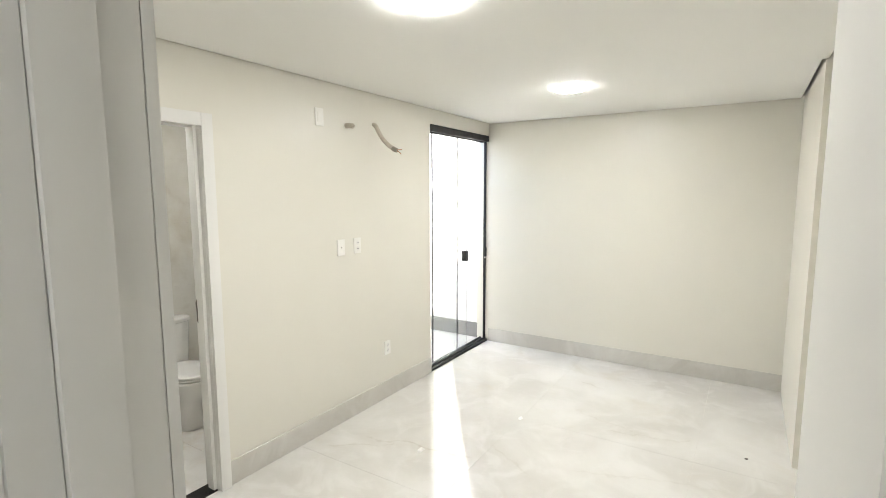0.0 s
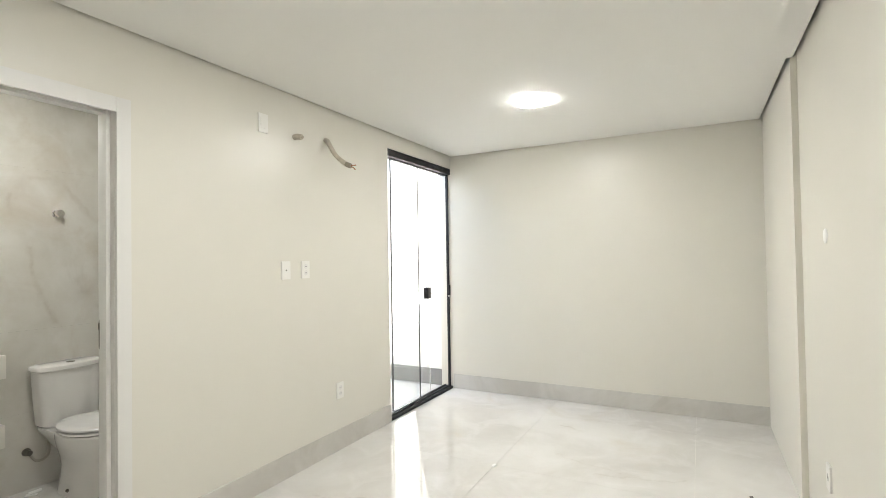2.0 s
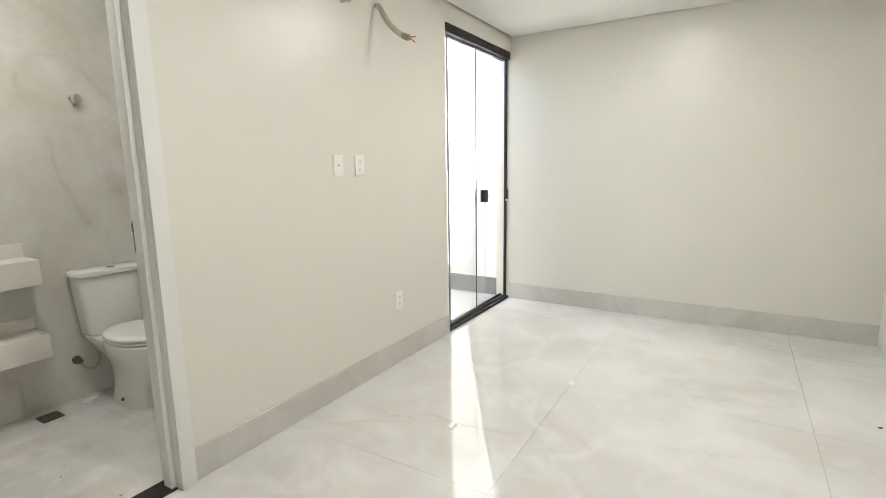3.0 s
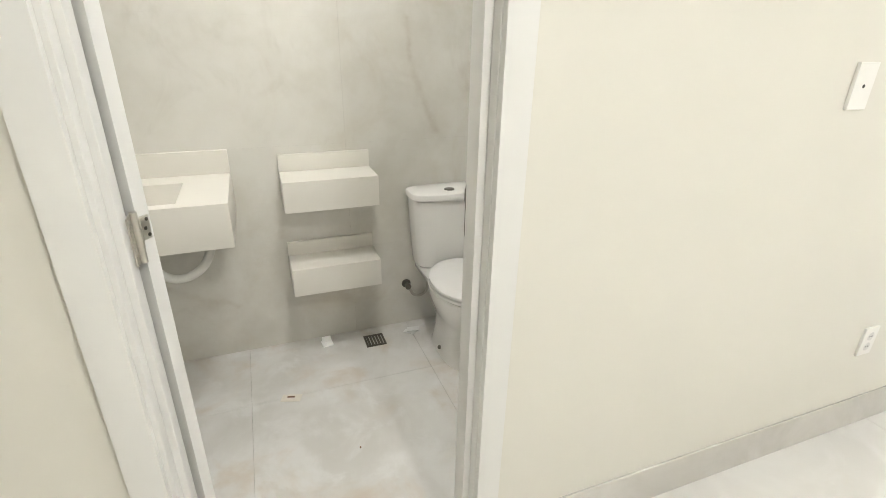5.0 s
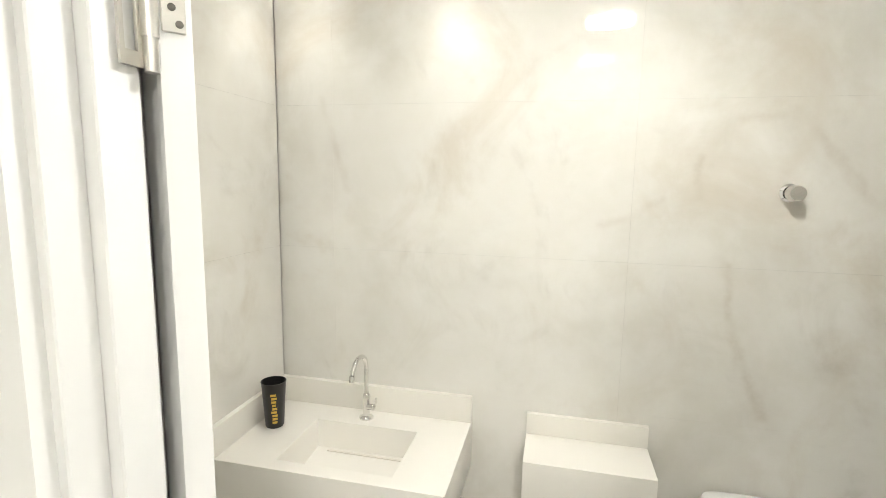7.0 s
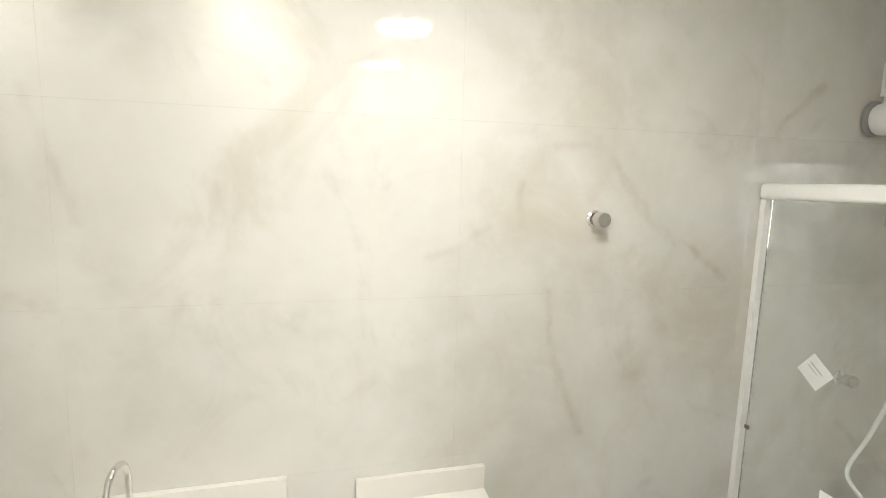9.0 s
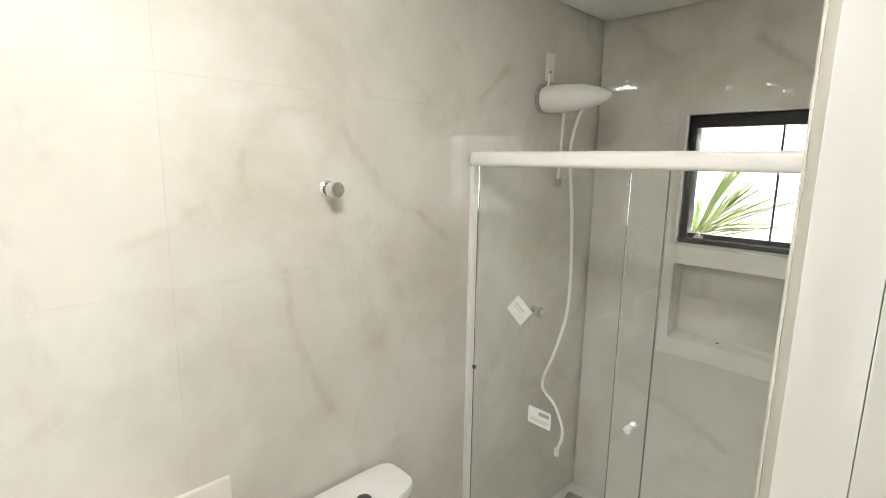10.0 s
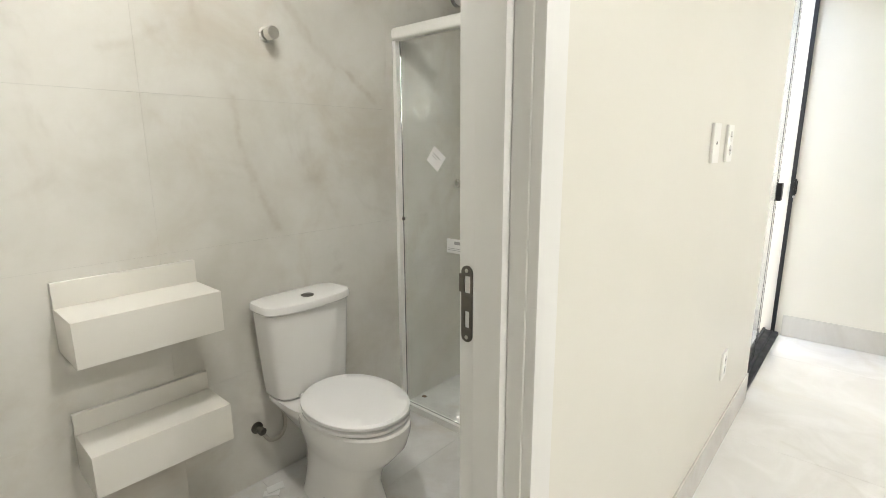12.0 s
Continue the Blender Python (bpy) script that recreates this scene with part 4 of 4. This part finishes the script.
for k, (x, y, s) in enumerate(((-0.339, -0.593, 0.006), (-0.184, -0.133, 0.007), (-0.26, -0.46, 0.011), (-0.55, -0.20, 0.007))):
    scrap("debris_flake", (x, y, 0), s, M_RUSTY, "tiny brown flake on the bathroom floor", "debris", 10 + k)
for k, (x, y, s, m) in enumerate(((-1.235, 1.55, 0.016, M_RUSTY), (-0.895, 1.945, 0.010, M_DIRT), (-0.978, 1.925, 0.010, M_DIRT), (-1.316, 1.162, 0.018, M_RUSTY), (-0.78, 1.262, 0.012, M_DIRT), (-0.95, 1.70, 0.007, M_DIRT), (-0.74, 1.86, 0.007, M_DIRT))):
    scrap("debris_flake", (x, y, 0), s, m, "dark dirt flake on the shower floor", "debris", 30 + k)
sliver = thing("wood_sliver", (-0.215, -0.49, 0.002), "thin curled wood sliver on the bathroom floor", "debris")
part("sliver", tube([(-0.03, -0.02, 0.001), (-0.005, 0.004, 0.006), (0.03, 0.022, 0.002)], 0.0026, 6, 5), M_RUSTY, sliver)
twig = thing("dry_twig", (-0.898, 1.794, 0.004), "tangle of dry dark twigs on the shower floor", "debris")
for k, (dx, dy) in enumerate(((0.05, 0.04), (-0.06, 0.02), (0.02, -0.06), (-0.03, 0.05))):
    part("stem", tube([(-dx, -dy, 0.001), (0.0, 0.006 * k, 0.012), (dx, dy, 0.003)], 0.0019, 6, 5), M_DIRT, twig)
scrap("debris_flake", (-0.70, Y_BATH1 + 0.05, NZ0 + 0.002), 0.010, M_RUSTY, "brown flake lying in the shower niche", "debris", 50)

# ------------------------------------------------------------ shower enclosure
YG = 1.025
enclosure = thing("shower_enclosure", (0, 0, 0), "clear glass shower enclosure with a white aluminium rail", "shower screen")
part("top_rail", box(X_BATH + 0.002, -WALL - 0.002, YG - 0.024, YG + 0.030, 1.803, 1.857, 0.024, 6), M_PLASTIC, enclosure, "white rounded top rail")
part("wall_post", box(X_BATH + 0.001, X_BATH + 0.022, YG - 0.012, YG + 0.014, 0.03, 1.803, 0.003, 2), M_PLASTIC, enclosure, "white wall profile")
part("wall_post", box(-WALL - 0.024, -WALL - 0.001, YG - 0.012, YG + 0.014, 0.03, 1.803, 0.003, 2), M_PLASTIC, enclosure, "white wall profile")
part("bottom_rail", join(box(X_BATH + 0.002, -WALL - 0.002, YG - 0.016, YG + 0.036, 0.0, 0.022, 0.004, 2), box(X_BATH + 0.022, -WALL - 0.024, YG - 0.016, YG - 0.010, 0.022, 0.032)), M_PLASTIC, enclosure, "white floor rail")


def shower_panel(x0, x1, y, label):
    pane = part("glass_panel", box(x0 + 0.0012, x1 - 0.0012, y - 0.004, y + 0.004, 0.024, 1.81), M_GLASS_SHOWER, enclosure, label, 0)
    pane.visible_shadow = False
    for x in (x0, x1):
        part("glass_edge", box(x - 0.0008, x + 0.0008, y - 0.004, y + 0.004, 0.024, 1.803), M_SHOWER_EDGE, pane)
    return pane


fixed = shower_panel(X_BATH + 0.022, -0.613, YG + 0.018, "fixed clear glass panel")
slider = shower_panel(-0.718, -WALL - 0.026, YG - 0.002, "sliding clear glass panel")
handle = part("knob_handle", lathe([(0.010, 0), (0.0125, 0.004), (0.0125, 0.018), (0.007, 0.022), (0.007, 0.026)], 20, pose(-0.652, YG - 0.032, 1.008, -90)), M_PLASTIC, slider, "white knob handle")
part("knob_handle", lathe([(0.007, 0), (0.007, 0.004), (0.0125, 0.008), (0.0125, 0.018), (0.010, 0.022)], 20, pose(-0.652, YG + 0.002, 1.008, -90)), M_PLASTIC, slider)
part("stop", box(X_BATH + 0.022, X_BATH + 0.040, YG + 0.004, YG + 0.012, 0.985, 0.999, 0.002, 1), M_DIRT, enclosure, "small dark stop")


def glass_sticker(cx, cz, w, h, turn, bars, label):
    s = thing("glass_sticker", pose(cx, YG + 0.0125, cz, 0, turn, 0), label, "sticker")
    part("paper", box(-w / 2, w / 2, -0.0006, 0.0, -h / 2, h / 2), M_LABEL, s)
    for x0, x1, z0, z1 in bars:
        part("print", box(x0, x1, -0.0010, -0.0007, z0, z1), M_PRINT, s)
    return s


glass_sticker(-1.108, 1.280, 0.084, 0.080, 38, ((-0.03, 0.02, 0.010, 0.013), (-0.03, 0.01, -0.002, 0.000)), "white paper sticker stuck askew on the shower glass")
glass_sticker(-0.997, 0.895, 0.098, 0.066, 0, ((-0.004, 0.040, 0.008, 0.022), (-0.040, 0.040, -0.012, -0.010), (-0.040, 0.030, -0.020, -0.018)), "white printed label stuck on the shower glass")

# ------------------------------------------------------------ electric shower
shower = thing("electric_shower", (X_BATH, 1.462, 2.093), "white plastic electric shower head with a hand hose", "shower")
aim = pose(0, 0, 0, 0, 90, 9)
part("wall_flange", lathe([(0.062, 0), (0.062, 0.010), (0.055, 0.014)], 28, aim), M_GREY, shower, "grey wall flange")


def shower_body():
    bm = lathe([(0.050, 0.012), (0.058, 0.022), (0.062, 0.05), (0.062, 0.12), (0.058, 0.18), (0.046, 0.235), (0.030, 0.275), (0.012, 0.302), (0.004, 0.306)], 32, aim)
    for v in bm.verts:
        if v.co.z > 0:
            v.co.z *= 0.85
    return bm


part("body", shower_body(), M_PLASTIC, shower)
part("pull_tube", tube([(0.106, 0.020, -0.050), (0.104, 0.018, -0.16), (0.103, 0.016, -0.25), (0.099, 0.014, -0.352)], 0.0065, 10, 6), M_HOSE, shower)
part("holder", box(0.086, 0.112, 0.002, 0.026, -0.376, -0.340, 0.006, 2), M_GREY, shower, "grey hand shower holder")
part("hose", tube([(0.195, 0.030, -0.045), (0.173, 0.022, -0.09), (0.149, 0.018, -0.221), (0.166, 0.018, -0.40), (0.180, 0.018, -0.542), (0.186, 0.018, -0.893), (0.134, 0.018, -1.119), (0.075, 0.018, -1.305), (0.152, 0.018, -1.390), (0.198, 0.018, -1.499), (0.176, 0.018, -1.60)], 0.0072, 10, 8), M_HOSE, shower)
part("hand_nozzle", lathe([(0.010, 0), (0.013, 0.006), (0.012, 0.030), (0.007, 0.044)], 16, pose(0.174, 0.018, -1.630, 6)), M_PLASTIC, shower)
part("supply_wire", tube([(0.030, 0.0, 0.045), (0.022, 0.02, 0.075), (0.010, 0.03, 0.105)], 0.005, 8, 5), M_HOSE, shower)
wall_plate("wiring_plate", (X_BATH, 1.512, 2.230), "white plastic wiring plate above the electric shower", "wall plate", 0.060, 0.118, ((0, -0.02, "hole"),))


# ------------------------------------------------------------ patio palm
def palm_blade(length, width, droop):
    """One narrow pointed blade with a folded midrib, along +x and upwards."""
    bm = bmesh.new()
    rows = []
    n = 8
    for i in range(n + 1):
        t = i / n
        w = width * (0.35 + 1.3 * t) if t < 0.5 else width * 2.0 * (1 - t)
        w = max(w, 0.0006)
        z = length * (t * 0.12 - droop * t * t)
        rows.append([bm.verts.new((length * t, s * w, z + abs(s) * w * 0.5)) for s in (-1, 0, 1)])
    for r0, r1 in zip(rows, rows[1:]):
        for k in range(2):
            bm.faces.new((r0[k], r0[k + 1], r1[k + 1], r1[k]))
    return bm


palm = thing("palm_plant", (-1.06, 2.68, -0.012), "small green fan palm growing in the patio", "palm")
part("trunk", lathe([(0.075, 0), (0.062, 0.15), (0.055, 0.5), (0.060, 0.9), (0.068, 1.15), (0.045, 1.34), (0.02, 1.42)], 18), M_TRUNK, palm)
blade_random = random.Random(21)
for k in range(40):
    ln = blade_random.uniform(0.40, 0.70)
    f = part("leaf", palm_blade(ln, blade_random.uniform(0.014, 0.026), blade_random.uniform(0.02, 0.20)), M_LEAF, palm, "", 0)
    f.matrix_local = pose(0, 0, 1.39 + blade_random.uniform(-0.03, 0.05), blade_random.uniform(-25, 25), -blade_random.uniform(14, 66), blade_random.uniform(-42, 30) if k % 4 else blade_random.uniform(100, 260))

# ------------------------------------------------------------ tiles, last
def tile_mesh(name, du, dv, th, material):
    bm = box(0, du, 0, dv, -th, 0)
    return mesh_of(name, bm, material, 0)


def lay(parent, name, spans_u, spans_v, place, material, th=0.010, joint=0.0003):
    """Tiles over a grid; place(u, v) gives the pose of the corner. Like sizes share one mesh."""
    made = {}
    for u0, u1 in zip(spans_u, spans_u[1:]):
        for v0, v1 in zip(spans_v, spans_v[1:]):
            key = (round(u1 - u0, 4), round(v1 - v0, 4))
            if key not in made:
                made[key] = tile_mesh(name, key[0] - joint, key[1] - joint, th, material)
            ob = new(name, made[key])
            ob.parent = parent
            ob.matrix_local = place(u0 + joint / 2, v0 + joint / 2)


# bedroom floor
lay(floor, "tile", (-0.002, 1.13, 2.33, 3.3), (-3.2, -2.98, -1.78, -0.58, 0.62, 1.82, 3.02, Y_FAR), lambda u, v: pose(u, v, 0), M_FLOOR, 0.010, 0.0016)
# bathroom floor
lay(floor_bath, "tile", (X_BATH, -0.93, -0.126), (Y_BATH0, -0.58, 0.22, 1.02, 1.82, Y_BATH1), lambda u, v: pose(u, v, 0), M_BATH_FLOOR, 0.010, 0.0012)
# bathroom walls
COURSES = (0.0, 0.48, 0.99, 1.50, 2.01, 2.56)
lay(wall_bath_back, "tile", (Y_BATH0, -1.07, -0.05, 0.97, Y_BATH1), COURSES, lambda u, v: Matrix.Translation((X_BATH, u, v)) @ Matrix(((0, 0, 1, 0), (1, 0, 0, 0), (0, 1, 0, 0), (0, 0, 0, 1))), M_BATH_WALL)
lay(wall_bath_sink, "tile", (-1.345, -0.75, -0.142), COURSES, lambda u, v: Matrix.Translation((u, Y_BATH0, v)) @ Matrix(((1, 0, 0, 0), (0, 0, 1, 0), (0, 1, 0, 0), (0, 0, 0, 1))) @ Matrix.Diagonal((1, 1, 1, 1)), M_BATH_WALL)


def window_wall(spans_u, spans_v):
    lay(wall_bath_window, "tile", spans_u, spans_v, lambda u, v: Matrix.Translation((u, Y_BATH1, v)) @ Matrix(((1, 0, 0, 0), (0, 0, -1, 0), (0, 1, 0, 0), (0, 0, 0, 1))), M_BATH_WALL)


window_wall((-1.345, -0.950), COURSES)
window_wall((-0.950, -0.142), (0.0, 0.48, 0.924))
window_wall((-0.950, WX0 - 0.012), (1.455, 2.01, WZ1, 2.56))
window_wall((WX0 - 0.012, WX1 + 0.012), (WZ1, 2.56))
window_wall((WX1 + 0.012, -0.142), (1.455, 2.01, 2.56))
# bathroom side of the bedroom wall
wall_bath_door = structure("wall_bath_door", join(
    box(-WALL - 0.002, -WALL, Y_BATH0, -0.708, 0, SLAB - 0.02), box(-WALL - 0.002, -WALL, 0.040, Y_BATH1, 0, SLAB - 0.02), box(-WALL - 0.002, -WALL, -0.708, 0.040, DOOR_H + 0.04, SLAB - 0.02)), M_BATH_WALL, "beige veined tile lining round the bathroom door")
